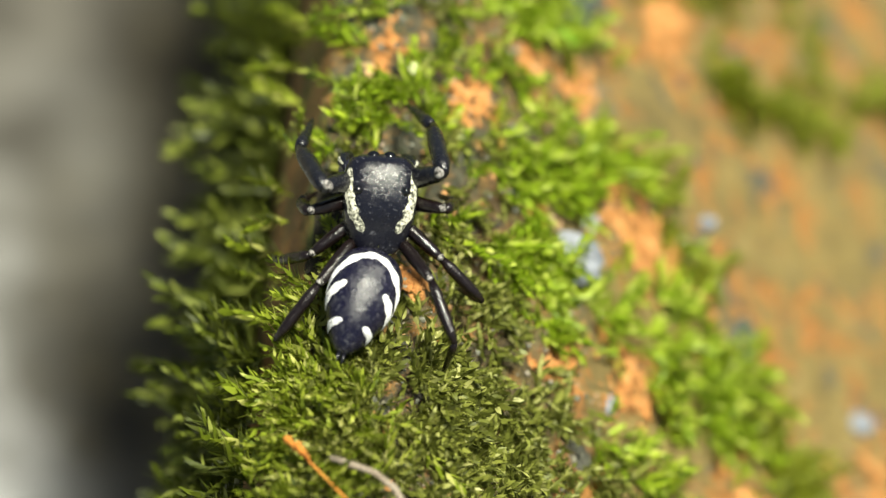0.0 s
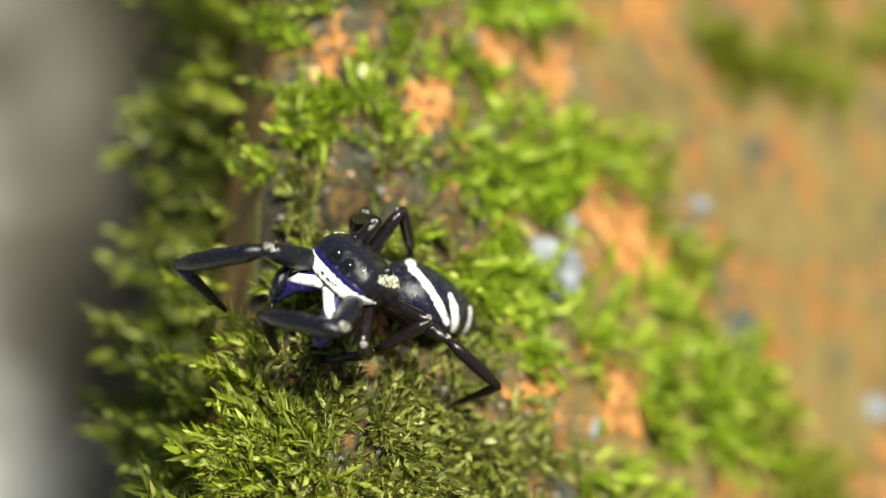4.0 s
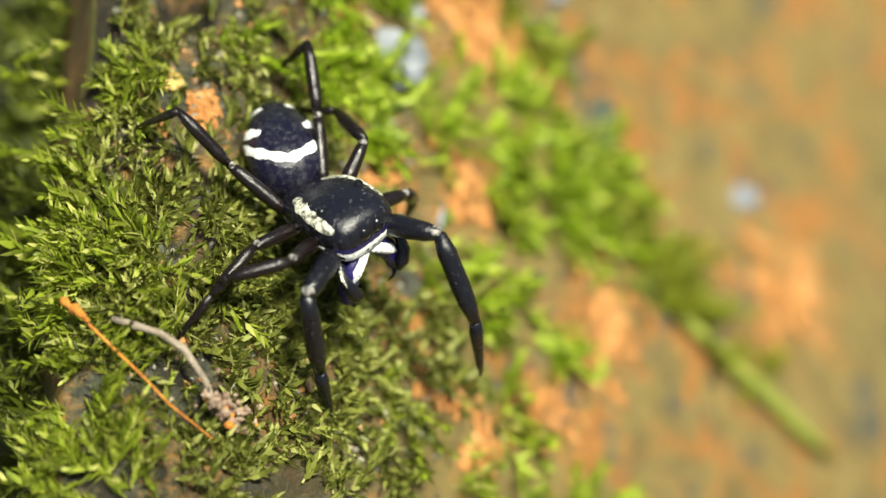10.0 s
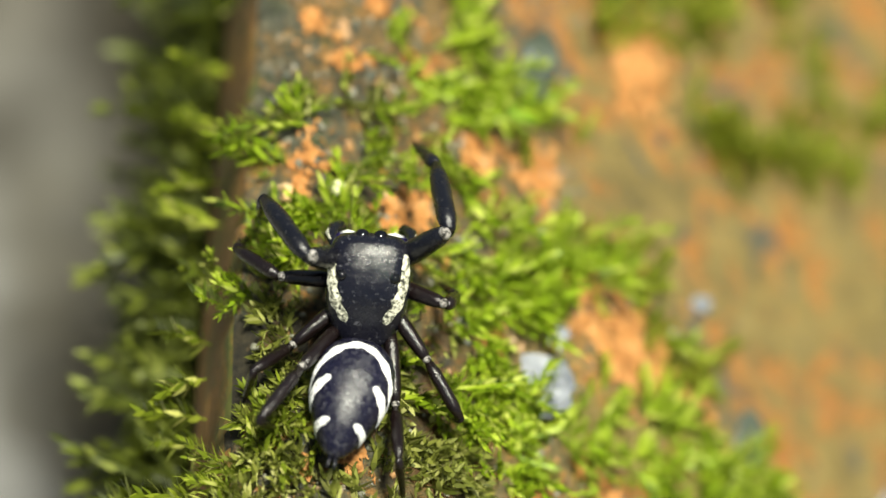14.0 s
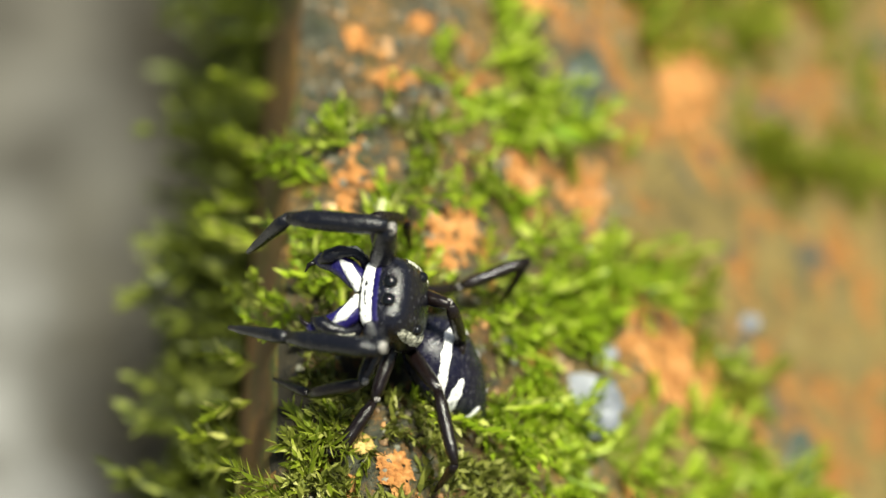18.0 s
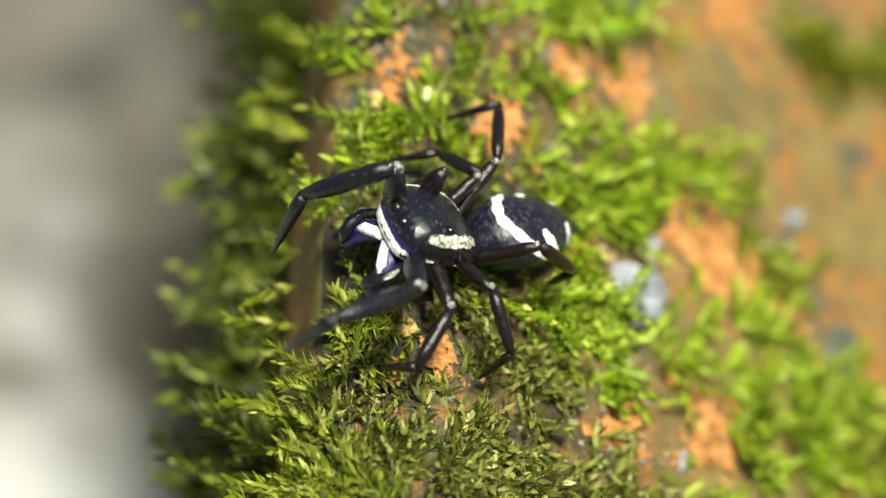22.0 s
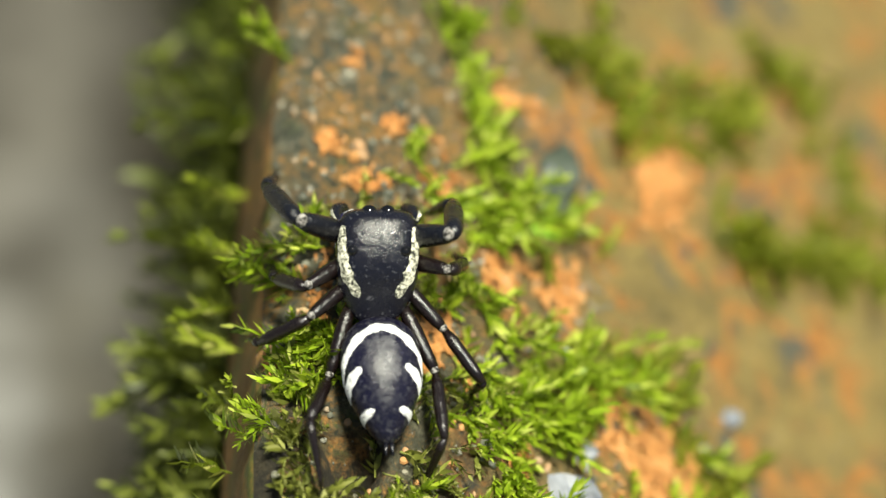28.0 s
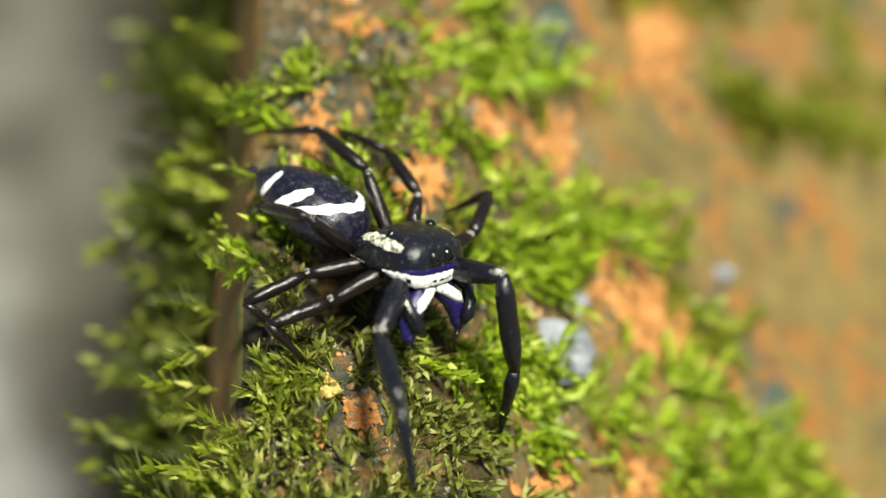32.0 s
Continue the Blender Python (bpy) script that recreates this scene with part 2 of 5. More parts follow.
def saddle(m):
    """Grey hairs lying over the middle of the back, with the bare blue-black between them."""
    g = Graph(m)
    under = g.out.inputs["Base Color"].links[0].from_socket
    apart = g.node("ShaderNodeSeparateXYZ")
    g.join(g.place(), apart.inputs[0])
    off = g.node("ShaderNodeMath")
    off.operation = "ABSOLUTE"
    g.join(apart.outputs[0], off.inputs[0])
    spread = g.node("ShaderNodeMath")
    spread.operation = "MULTIPLY_ADD"
    g.join(g.noise(1600, 5, 0.7), spread.inputs[0])
    spread.inputs[1].default_value = 0.0012
    g.join(off.outputs[0], spread.inputs[2])
    middle = g.ramp(spread.outputs[0], (0.0006, (0.75, 0.75, 0.75)), (0.0012, (0, 0, 0)))
    hairs = g.ramp(g.noise(5200, 5, 0.75), (0.5, (0.006, 0.006, 0.012)), (0.62, (0.05, 0.05, 0.055)), (0.76, (0.28, 0.28, 0.29)))
    g.colour(g.mix(middle, under, hairs))


saddle(NAVY)
WHITE = scales("white_scales", (0.45, 0.45, 0.47), (0.86, 0.86, 0.85), 0.29)
CREAM = scales("cream_scales", (0.2, 0.2, 0.15), (0.7, 0.68, 0.56))
SCALES = scales("pale_hairs", (0.05, 0.045, 0.04), (0.34, 0.32, 0.3))
EYE = material("eye_lens", (0.004, 0.004, 0.005), 0.04)


def part(name, verts, faces, mat, parent, label="", smooth=True):
    ob = new(name, mesh_from(name, verts, faces, mat, smooth))
    ob.parent = parent
    if label:
        ob["label"] = label
    return ob


def table(rows, y):
    """Values of rows (y, a, b, ...) at y, smoothly between them."""
    rows = sorted(rows)
    for (y0, *a), (y1, *b) in zip(rows, rows[1:]):
        if y <= y1:
            k = max(0.0, (y - y0) / (y1 - y0))
            return [p + (q - p) * k for p, q in zip(a, b)]
    return list(rows[-1][1:])


CARAPACE = [(-2.25, 0.3, -0.3, -0.5), (-2.05, 0.58, -0.2, -0.56), (-1.75, 0.86, -0.02, -0.62), (-1.4, 1.07, 0.22, -0.68), (-1.0, 1.22, 0.5, -0.72), (-0.6, 1.3, 0.73, -0.75), (-0.1, 1.34, 0.87, -0.78),
            (0.4, 1.34, 0.93, -0.8), (0.85, 1.3, 0.93, -0.8), (1.2, 1.23, 0.86, -0.78), (1.42, 1.12, 0.7, -0.74), (1.55, 0.93, 0.5, -0.62), (1.62, 0.5, 0.28, -0.42)]
ABDOMEN = [(-4.2, 0.16, 0.10, -0.16), (-4.08, 0.36, 0.3, -0.36), (-3.75, 0.61, 0.55, -0.6), (-3.2, 0.93, 0.86, -0.82), (-2.4, 1.26, 1.1, -0.95),
           (-1.6, 1.36, 1.18, -0.96), (-0.9, 1.27, 1.12, -0.88), (-0.5, 1.08, 0.94, -0.76), (-0.22, 0.8, 0.68, -0.58), (-0.06, 0.48, 0.38, -0.38), (0.0, 0.2, 0.1, -0.16)]


def skin(rows, y, a, power=2.4, grow=0.0):
    """Point on a lofted body: y along it, a degrees round it (0 right, 90 top)."""
    w, top, low = table(rows, y)
    c, s = math.cos(radians(a)), math.sin(radians(a))
    x = math.copysign(abs(c) ** (2 / power), c) * w
    half, mid = (top - low) / 2, (top + low) / 2
    z = mid + math.copysign(abs(s) ** (2 / power), s) * half
    return ((x + math.copysign(grow, x) * abs(c)) * MM, y * MM, (z + grow * s) * MM)


def inside(rows, x, y, z, power):
    """Whether a point lies within a lofted body."""
    if not min(rows)[0] < y < max(rows)[0]:
        return False
    w, top, low = table(rows, y)
    return abs(x / w) ** power + abs((z - (top + low) / 2) / ((top - low) / 2)) ** power < 1


def loft(name, rows, mat, parent, power=2.4, ny=26, na=32, label=""):
    y0, y1 = min(r[0] for r in rows), max(r[0] for r in rows)
    ys = [y0 + (y1 - y0) * (0.5 - 0.5 * math.cos(math.pi * k / ny)) for k in range(ny + 1)]
    verts = [skin(rows, y, 360 * k / na, power) for y in ys for k in range(na)]
    faces = [(j * na + k, (j + 1) * na + k, (j + 1) * na + (k + 1) % na, j * na + (k + 1) % na) for j in range(ny) for k in range(na)]
    faces += [tuple(range(na)), tuple(ny * na + k for k in reversed(range(na)))]
    return part(name, verts, faces, mat, parent, label)


def ribbon(name, rows, line, half, mat, parent, power=2.4, n=26, label="", lift=0.03):
    """A band of scales lying on a lofted body. line(p) gives (y, degrees) for p from 0 to 1; half is its half width in mm."""
    girth = 48.0                                   # degrees of turn for one mm round the body
    verts, faces = [], []
    for k in range(n + 1):
        p = k / n
        (ya, aa), (yb, ab) = line(max(0.0, p - 0.02)), line(min(1.0, p + 0.02))
        dy, da = yb - ya, (ab - aa) / girth
        size = math.hypot(dy, da) or 1.0
        y, a = line(p)
        h = half * (0.3 + 0.7 * math.sqrt(max(0.0, 1 - abs(2 * p - 1) ** 3))) * (1 + 0.1 * math.sin(k * 1.1) + 0.1 * math.sin(k * 5.3))
        for q in (-1, -0.4, 0.4, 1):
            verts.append(skin(rows, y + q * h * da / size, a - q * h * dy / size * girth, power, lift if abs(q) < 1 else -0.02))
    for k in range(n):
        faces += [(4 * k + q, 4 * k + q + 1, 4 * k + q + 5, 4 * k + q + 4) for q in range(3)]
    return part(name, verts, faces, mat, parent, label)


def face_band(name, height, half, reach, out, mat, parent, label):
    """A band of scales round the front of the carapace."""
    verts, n = [], 36
    for k in range(n + 1):
        turn = radians(-reach + 2 * reach * k / n)
        h = half * min(1.0, 0.15 + 0.12 * min(k, n - k)) * (1 + 0.1 * math.sin(k * 2.3))
        up = height + 0.12 * (1 - math.cos(turn))
        for z, o in ((up - h, -0.02), (up - h * 0.6, out), (up + h * 0.6, out), (up + h, -0.02)):
            r = 0.2
            while inside(CARAPACE, r * math.sin(turn), 0.35 + r * math.cos(turn), z, 2.7):
                r += 0.01
            verts.append(((r + o) * math.sin(turn) * MM, (0.35 + (r + o) * math.cos(turn)) * MM, z * MM))
    part(name, verts, [(4 * k + q, 4 * k + q + 1, 4 * k + q + 5, 4 * k + q + 4) for k in range(n) for q in range(3)], mat, parent, label)


def ball(r, at, squash=(1, 1, 1), n=12):
    verts = [(at[0] * MM, at[1] * MM, (at[2] + r * squash[2]) * MM)]
    for j in range(1, n):
        for k in range(2 * n):
            p, q = math.pi * j / n, math.pi * k / n
            verts.append(((at[0] + r * squash[0] * math.sin(p) * math.cos(q)) * MM, (at[1] + r * squash[1] * math.sin(p) * math.sin(q)) * MM, (at[2] + r * squash[2] * math.cos(p)) * MM))
    verts.append((at[0] * MM, at[1] * MM, (at[2] - r * squash[2]) * MM))
    m, last = 2 * n, len(verts) - 1
    faces = [(0, 1 + k, 1 + (k + 1) % m) for k in range(m)]
    faces += [(1 + j * m + k, 1 + (j + 1) * m + k, 1 + (j + 1) * m + (k + 1) % m, 1 + j * m + (k + 1) % m) for j in range(n - 2) for k in range(m)]
    faces += [(last, 1 + (n - 2) * m + (k + 1) % m, 1 + (n - 2) * m + k) for k in range(m)]
    return verts, faces


def tube(points, radii, n=12):
    """A limb along points (mm), with its radii, closed and rounded at both ends."""
    pts = [Vector(p) for p in points]
    verts, faces = [], []
    side = Vector((1, 0, 0))
    for k, (p, r) in enumerate(zip(pts, radii)):
        d = (pts[min(k + 1, len(pts) - 1)] - pts[max(k - 1, 0)]).normalized()
        s = side - d * side.dot(d)
        s = s.normalized() if s.length > 1e-3 else d.orthogonal().normalized()
        u = d.cross(s)
        verts += [tuple((p + (s * math.cos(2 * math.pi * a / n) + u * math.sin(2 * math.pi * a / n)) * r) * MM) for a in range(n)]
    for k in range(len(pts) - 1):
        faces += [(k * n + a, k * n + (a + 1) % n, (k + 1) * n + (a + 1) % n, (k + 1) * n + a) for a in range(n)]
    faces += [tuple(reversed(range(n))), tuple((len(pts) - 1) * n + a for a in range(n))]
    return verts, faces


LEG_LENGTHS = ((2.4, 3.1, 2.6), (2.0, 2.0, 1.8), (2.0, 2.0, 1.9), (2.4, 2.3, 2.2))
LEG_THICK = (0.35, 0.25, 0.23, 0.23)
HIPS = (0.75, 0.05, -0.7, -1.4)


def limb_part(name, length, radii, mat, parent, label=""):
    """A leg piece that runs from its own origin along +Y."""
    n = len(radii)
    pts = [(0, length * k / (n - 1), 0) for k in range(n)]
    verts, faces = tube(pts, radii)
    rng = random.Random(int(length * 100) + len(name))
    for _ in range(22 if name != "leg" else 12):                     # fine bristles
        y, a, l = rng.uniform(0.1, 0.95) * length, rng.uniform(0, 6.28), rng.uniform(0.12, 0.3)
        r = radii[min(n - 1, int(y / length * n))] * 0.8
        c, s, o = math.cos(a), math.sin(a), len(verts)
        verts += [tuple(v * MM for v in p) for p in ((c * r - s * 0.012, y, s * r + c * 0.012), (c * r + s * 0.012, y, s * r - c * 0.012), (c * (r + l * 0.6), y + l * 0.8, s * (r + l * 0.6)), (c * r, y + 0.02, s * r))]
        faces += [(o, o + 1, o + 2), (o + 1, o + 3, o + 2), (o + 3, o, o + 2)]
    return part(name, verts, faces, mat, parent, label)


def build_spider():
    spider = tagged(new("jumping_spider"), "glossy black jumping spider with white bands on the moss", "spider")
    head = loft("cephalothorax", CARAPACE, CROWN, spider, 2.7, label="domed black carapace with a dull sheen")
    for s in (-1, 1):
        ribbon("cheek_stripe", CARAPACE, lambda p: (0.95 - 2.3 * p, 90 - s * (57 - 33 * p ** 2.6)), 0.29, CREAM, head, 2.7, label="cream scale stripe behind the eyes")
        ribbon("margin_line", CARAPACE, lambda p: (-0.5 - 1.5 * p, 90 - s * (104 - 6 * p)), 0.06, CREAM, head, 2.7, label="thin pale line along the rear margin")
        part("main_eye", *ball(0.26, (s * 0.29, 1.46, 0.36)), EYE, head)
        part("side_eye", *ball(0.18, (s * 0.78, 1.3, 0.42)), EYE, head)
        part("rear_eye", *ball(0.19, (s * 0.84, 0.1, 0.74)), EYE, head)
        jaw = part("chelicera", *tube([(s * 0.24, 1.05, -0.6), (s * 0.5, 1.25, -0.9), (s * 0.84, 1.4, -1.25), (s * 1.06, 1.5, -1.72), (s * 1.1, 1.56, -2.1), (s * 1.04, 1.64, -2.3)], [0.22, 0.36, 0.36, 0.32, 0.26, 0.08]), BLUE, head, "violet-black jaw")
        part("scale_patch", *tube([(s * 0.06, 1.42, -0.74), (s * 0.38, 1.5, -0.82), (s * 0.78, 1.64, -1.08), (s * 1.02, 1.7, -1.36)], [0.1, 0.19, 0.19, 0.06]), WHITE, jaw, "white scale bar")
        part("fang", *tube([(s * 1.04, 1.64, -2.2), (s * 0.92, 1.7, -2.42), (s * 0.7, 1.66, -2.55)], [0.1, 0.07, 0.02], 8), BROWN, jaw)
        palp = part("pedipalp", *tube([(s * 0.78, 1.0, -0.7), (s * 1.16, 1.25, -0.75), (s * 1.3, 1.55, -0.95), (s * 1.24, 1.85, -1.3), (s * 1.05, 1.95, -1.65), (s * 0.9, 1.95, -1.95)], [0.14, 0.17, 0.17, 0.21, 0.25, 0.08]), BLACK, head)
        part("scale_streak", *tube([(s * 1.3, 1.4, -0.7), (s * 1.42, 1.64, -0.88), (s * 1.36, 1.88, -1.2)], [0.04, 0.06, 0.03]), CREAM, palp)
    face_band("clypeus_band", -0.34, 0.25, 90, 0.012, WHITE, head, "white band below the eyes")
    face_band("brow_band", -0.04, 0.13, 60, 0.004, BLUE, head, "violet-blue scales round the eyes")
    belly = loft("abdomen", ABDOMEN, NAVY, spider, 2.1, label="oval black abdomen with white bands")
    ribbon("front_band", ABDOMEN, lambda p: (-0.62 - 1.65 * abs(2 * p - 1) ** 1.7, 178 - 176 * p), 0.19, WHITE, belly, 2.1, 40, "white arched band")
    for s in (-1, 1):
        ribbon("side_band", ABDOMEN, lambda p: (-2.8 + 0.85 * p, 90 - s * (98 - 66 * p)), 0.19, WHITE, belly, 2.1, 18)
        ribbon("tail_band", ABDOMEN, lambda p: (-3.55 + 0.25 * p, 90 - s * (112 - 86 * p)), 0.12, WHITE, belly, 2.1, 14)
        part("spinneret", *tube([(s * 0.09, -4.2, 0), (s * 0.11, -4.45, -0.02), (s * 0.11, -4.6, -0.03)], [0.09, 0.07, 0.03], 8), BLACK, belly)
    for trunk, size in ((head, (0.97, 0.93, 0.97, 1)), (belly, (0.93, 0.96, 0.95, 1))):
        for ob in (trunk, *trunk.children_recursive):
            ob.data.transform(Matrix.Diagonal(size))
    legs = []
    for s in (-1, 1):
        for i in range(4):
            l, r = LEG_LENGTHS[i], LEG_THICK[i]
            femur = limb_part("leg", l[0], [r * 0.7, r * 1.0, r * 1.08, r * 1.0, r * 0.9, r * 0.55], SHANK if i == 0 else BROWN, spider)
            part("knee", *ball(r * 0.62, (0, l[0] * 0.95, r * 0.3), (1, 0.9, 0.8), 6), SCALES, femur, "pale hairs at the knee")
            tibia = limb_part("tibia", l[1], [r * 0.55, r * 0.9, r * 0.88, r * 0.92, r * 0.82, r * 0.5], SHANK if i == 0 else BROWN, femur)
            tarsus = limb_part("tarsus", l[2], [r * 0.5, r * 0.66, r * 0.56, r * 0.46, r * 0.38, r * 0.2], SHANK if i == 0 else BROWN, femur)
            legs.append((s, i, femur, tibia, tarsus))
    return spider, belly, legs


SPIDER, BELLY, LEGS = build_spider()
cam.data.dof.focus_object = SPIDER
ROWS = {}


def aim(at, way, up):
    """Pose of a leg piece at a point (mm), running along way, its top towards up."""
    y = way.normalized()
    x = y.cross(up).normalized()
    z = x.cross(y)
    m = Matrix((x, y, z)).transposed().to_4x4()
    m.translation = at * MM
    return m


def bend(side, i, joints):
    """Poses of the three pieces of a leg in the spider's space. joints: the turn (0 outwards, 90 forwards) and rise of each piece, in degrees."""
    at, poses = Vector((side * 0.8, HIPS[i], -0.4)), []
    for long, turn, rise in zip(LEG_LENGTHS[i], joints[::2], joints[1::2]):
        t, r = radians(turn), radians(rise)
        way = Vector((side * math.cos(t) * math.cos(r), math.sin(t) * math.cos(r), math.sin(r)))
        poses.append(aim(at, way, Vector((side * 0.05, -0.05, 1.0)) if abs(rise) < 80 else Vector((side, 0, 0.3))))
        at = at + way * long
    return poses


def stance(t, at, turn, sway, joints):
    """One moment of the spider: its place (mm) and turn, the droop and sway of its abdomen, and the joints of its legs."""
    ROWS.setdefault(SPIDER, []).append((t, pose(at[0] * MM, at[1] * MM, at[2] * MM, *turn)))
    ROWS.setdefault(BELLY, []).append((t, pose(0, -1.85 * MM, -0.34 * MM, sway[0], 0, sway[1])))
    for (side, i, femur, tibia, tarsus), angles in zip(LEGS, joints):
        f, k, a = bend(side, i, angles)
        ROWS.setdefault(femur, []).append((t, f))
        ROWS.setdefault(tibia, []).append((t, f.inverted() @ k))
        ROWS.setdefault(tarsus, []).append((t, f.inverted() @ a))


# ---- crusts of orange algae ----
def crust_material(name, lo, mid, hi):
    m = material(name, mid, 0.9)
    g = Graph(m)
    g.colour(g.mix(g.grey(g.noise(3200, 3), 0.6, 0.75), g.ramp(g.noise(1700, 6, 0.7), (0.3, lo), (0.5, mid), (0.72, hi)), lo))
    g.bump(g.noise(2600, 8, 0.75), 0.8, 0.0002)
    return m


CRUST = {
    "orange": crust_material("orange_algae", (0.28, 0.11, 0.03), (0.50, 0.22, 0.06), (0.70, 0.40, 0.17)),
    "peach": crust_material("peach_crumb", (0.6, 0.32, 0.14), (0.82, 0.55, 0.28), (0.9, 0.7, 0.42)),
    "yellow": crust_material("straw_crust", (0.36, 0.22, 0.06), (0.62, 0.42, 0.14), (0.75, 0.58, 0.26)),
}


BARE = [(-3.1, -4.0, 0.8), (-3.0, -5.0, 0.75), (4.15, -3.3, 1.35), (4.3, -1.4, 0.5), (-2.8, 0.65, 0.45), (3.8, 8.7, 1.0), (5.3, -8.1, 0.5)]      # spots that the moss leaves free: x, y, radius


def crust(x, y, rx, ry, kind):
    """A ragged, crumbly patch on the stone."""
    seed = x * 3.1 + y * 1.7
    BARE.append((x, y, 0.7 * min(rx, ry)))
    n = 22 if max(rx, ry) < 0.8 else 38
    verts, faces, keep = [], [], {}
    for j in range(-n, n + 1):
        for i in range(-n, n + 1):
            u, v = i / n * 1.25, j / n * 1.25
            px, py = x + u * rx, y + v * ry
            d = math.hypot(u, v) + 1.15 * noise.fractal((px * 1.7, py * 1.7, seed), 0.5, 2.0, 5) + 0.55 * noise.noise((px * 4.5, py * 4.5, seed + 3.0)) - 0.04
            if d < 0.9:
                rise = 0.14 * min(1.0, (0.93 - d) * 3.5) + 0.16 * noise.fractal((px * 4, py * 4, seed), 0.7, 2.0, 3) + 0.02
                keep[i, j] = len(verts)
                verts.append((px * MM, py * MM, (float(rough_ridge(px, py)) + rise) * MM))
    for (i, j) in keep:
        q = [(i, j), (i + 1, j), (i + 1, j + 1), (i, j + 1)]
        if all(k in keep for k in q):
            faces.append(tuple(keep[k] for k in q))
    if faces:
        tagged(new("algae_crust", mesh_from("algae_crust", verts, faces, CRUST[kind])),
               {"orange": "crumbly orange algae crust on the stone", "peach": "peach-coloured crumb of algae on the stone", "yellow": "straw-coloured dry crust among the moss"}[kind],
               "algae crust", group="orange crusts on the ledge")


crust(-3.51, 1.78, 0.75, 0.70, 'orange')
crust(-4.04, 0.67, 0.41, 0.42, 'orange')
crust(-4.38, 0.43, 0.25, 0.32, 'peach')
crust(-5.50, -0.76, 0.25, 0.64, 'orange')
crust(-0.53, 0.06, 1.01, 1.27, 'orange')
crust(3.78, 4.26, 0.63, 1.35, 'orange')
crust(1.89, 3.46, 0.65, 1.07, 'orange')
crust(3.11, -8.21, 0.90, 0.93, 'orange')
crust(6.01, -6.93, 1.15, 1.27, 'orange')
crust(-2.19, -8.75, 0.49, 0.35, 'orange')
crust(-2.26, -8.39, 0.57, 0.55, 'orange')
crust(-3.69, -9.07, 0.27, 0.33, 'orange')
crust(2.18, -2.53, 0.29, 0.80, 'orange')
crust(3.98, 4.53, 0.54, 1.39, 'orange')
crust(7.57, 11.62, 0.72, 1.66, 'orange')
crust(2.09, 4.13, 0.94, 0.88, 'orange')
crust(6.15, 0.17, 2.00, 1.69, 'orange')
crust(7.87, -0.64, 1.64, 1.26, 'orange')
crust(0.09, 6.41, 0.48, 0.45, 'orange')
crust(-2.97, 10.60, 0.34, 0.40, 'orange')
crust(-3.62, 7.21, 0.42, 0.6, 'orange')
crust(-1.51, 8.27, 0.4, 0.5, 'orange')
crust(-0.15, 8.16, 0.56, 0.66, 'orange')
crust(2.45, 11.31, 0.70, 0.75, 'orange')
crust(-2.62, 5.69, 0.75, 0.4, 'orange')
crust(-0.09, 6.25, 0.62, 0.45, 'orange')
crust(-3.33, -7.65, 0.5, 0.34, 'yellow')
crust(-2.60, -8.39, 0.49, 0.35, 'orange')
crust(5.14, -5.33, 0.43, 0.61, 'orange')
crust(3.33, -7.99, 0.56, 0.47, 'orange')
crust(6.49, -14.56, 0.70, 1.31, 'orange')
crust(5.25, -14.13, 0.76, 0.56, 'orange')
crust(9.37, -12.39, 0.83, 0.78, 'orange')
crust(-2.24, -8.48, 0.59, 0.63, 'orange')
crust(10.85, -10.19, 0.85, 1.00, 'orange')
crust(-1.39, -10.37, 0.30, 0.29, 'orange')
crust(2.26, -2.50, 0.26, 0.71, 'orange')
crust(6.86, -0.72, 1.66, 1.96, 'orange')
crust(11.32, -8.02, 1.31, 1.21, 'orange')
crust(18.70, -2.70, 2.01, 2.02, 'orange')
crust(7.55, 11.32, 1.28, 2.29, 'orange')
crust(5.04, 1.35, 0.58, 0.85, 'orange')


# ---- moss ----
def leafy(name, dark, mid, light, tip):
    """Thin moss leaves: each leaf its own green, light passing through."""
    m = material(name, mid, 0.5)
    g = Graph(m)
    island = g.t.nodes.new("ShaderNodeNewGeometry").outputs["Random Per Island"]
    c = g.ramp(island, (0.0, dark), (0.35, mid), (0.75, light), (1.0, tip))
    broad = g.grey(g.noise(330, 3), 0.38, 0.62)
    c = g.mix(broad, c, g.mix(0.5, c, mid), "MIX")
    g.colour(c)
    g.out.inputs["Specular IOR Level"].default_value = 0.4
    thin = g.t.nodes.new("ShaderNodeBsdfTranslucent")
    g.join(c, thin.inputs[0])
    both = g.t.nodes.new("ShaderNodeMixShader")
    both.inputs[0].default_value = 0.3
    g.join(g.out.outputs[0], both.inputs[1])
    g.join(thin.outputs[0], both.inputs[2])
    g.join(both.outputs[0], g.t.nodes["Material Output"].inputs[0])
    return m


MOSS = {
    "green": leafy("green_moss", (0.03, 0.05, 0.004), (0.23, 0.34, 0.015), (0.47, 0.58, 0.045), (0.70, 0.72, 0.19)),
    "olive": leafy("olive_moss", (0.03, 0.034, 0.007), (0.15, 0.17, 0.028), (0.35, 0.37, 0.075), (0.58, 0.57, 0.22)),
    "yellow": leafy("yellow_green_moss", (0.035, 0.05, 0.005), (0.21, 0.27, 0.02), (0.40, 0.45, 0.055), (0.62, 0.6, 0.2)),
    "far": leafy("dark_green_moss", (0.07, 0.085, 0.007), (0.2, 0.23, 0.016), (0.32, 0.36, 0.03), (0.48, 0.5, 0.09)),
    # wall greens are kept dark to carry the steep side's shade
    "wall": leafy("shaded_wall_moss", (0.02, 0.03, 0.003), (0.06, 0.075, 0.006), (0.13, 0.165, 0.016), (0.38, 0.42, 0.1)),
}
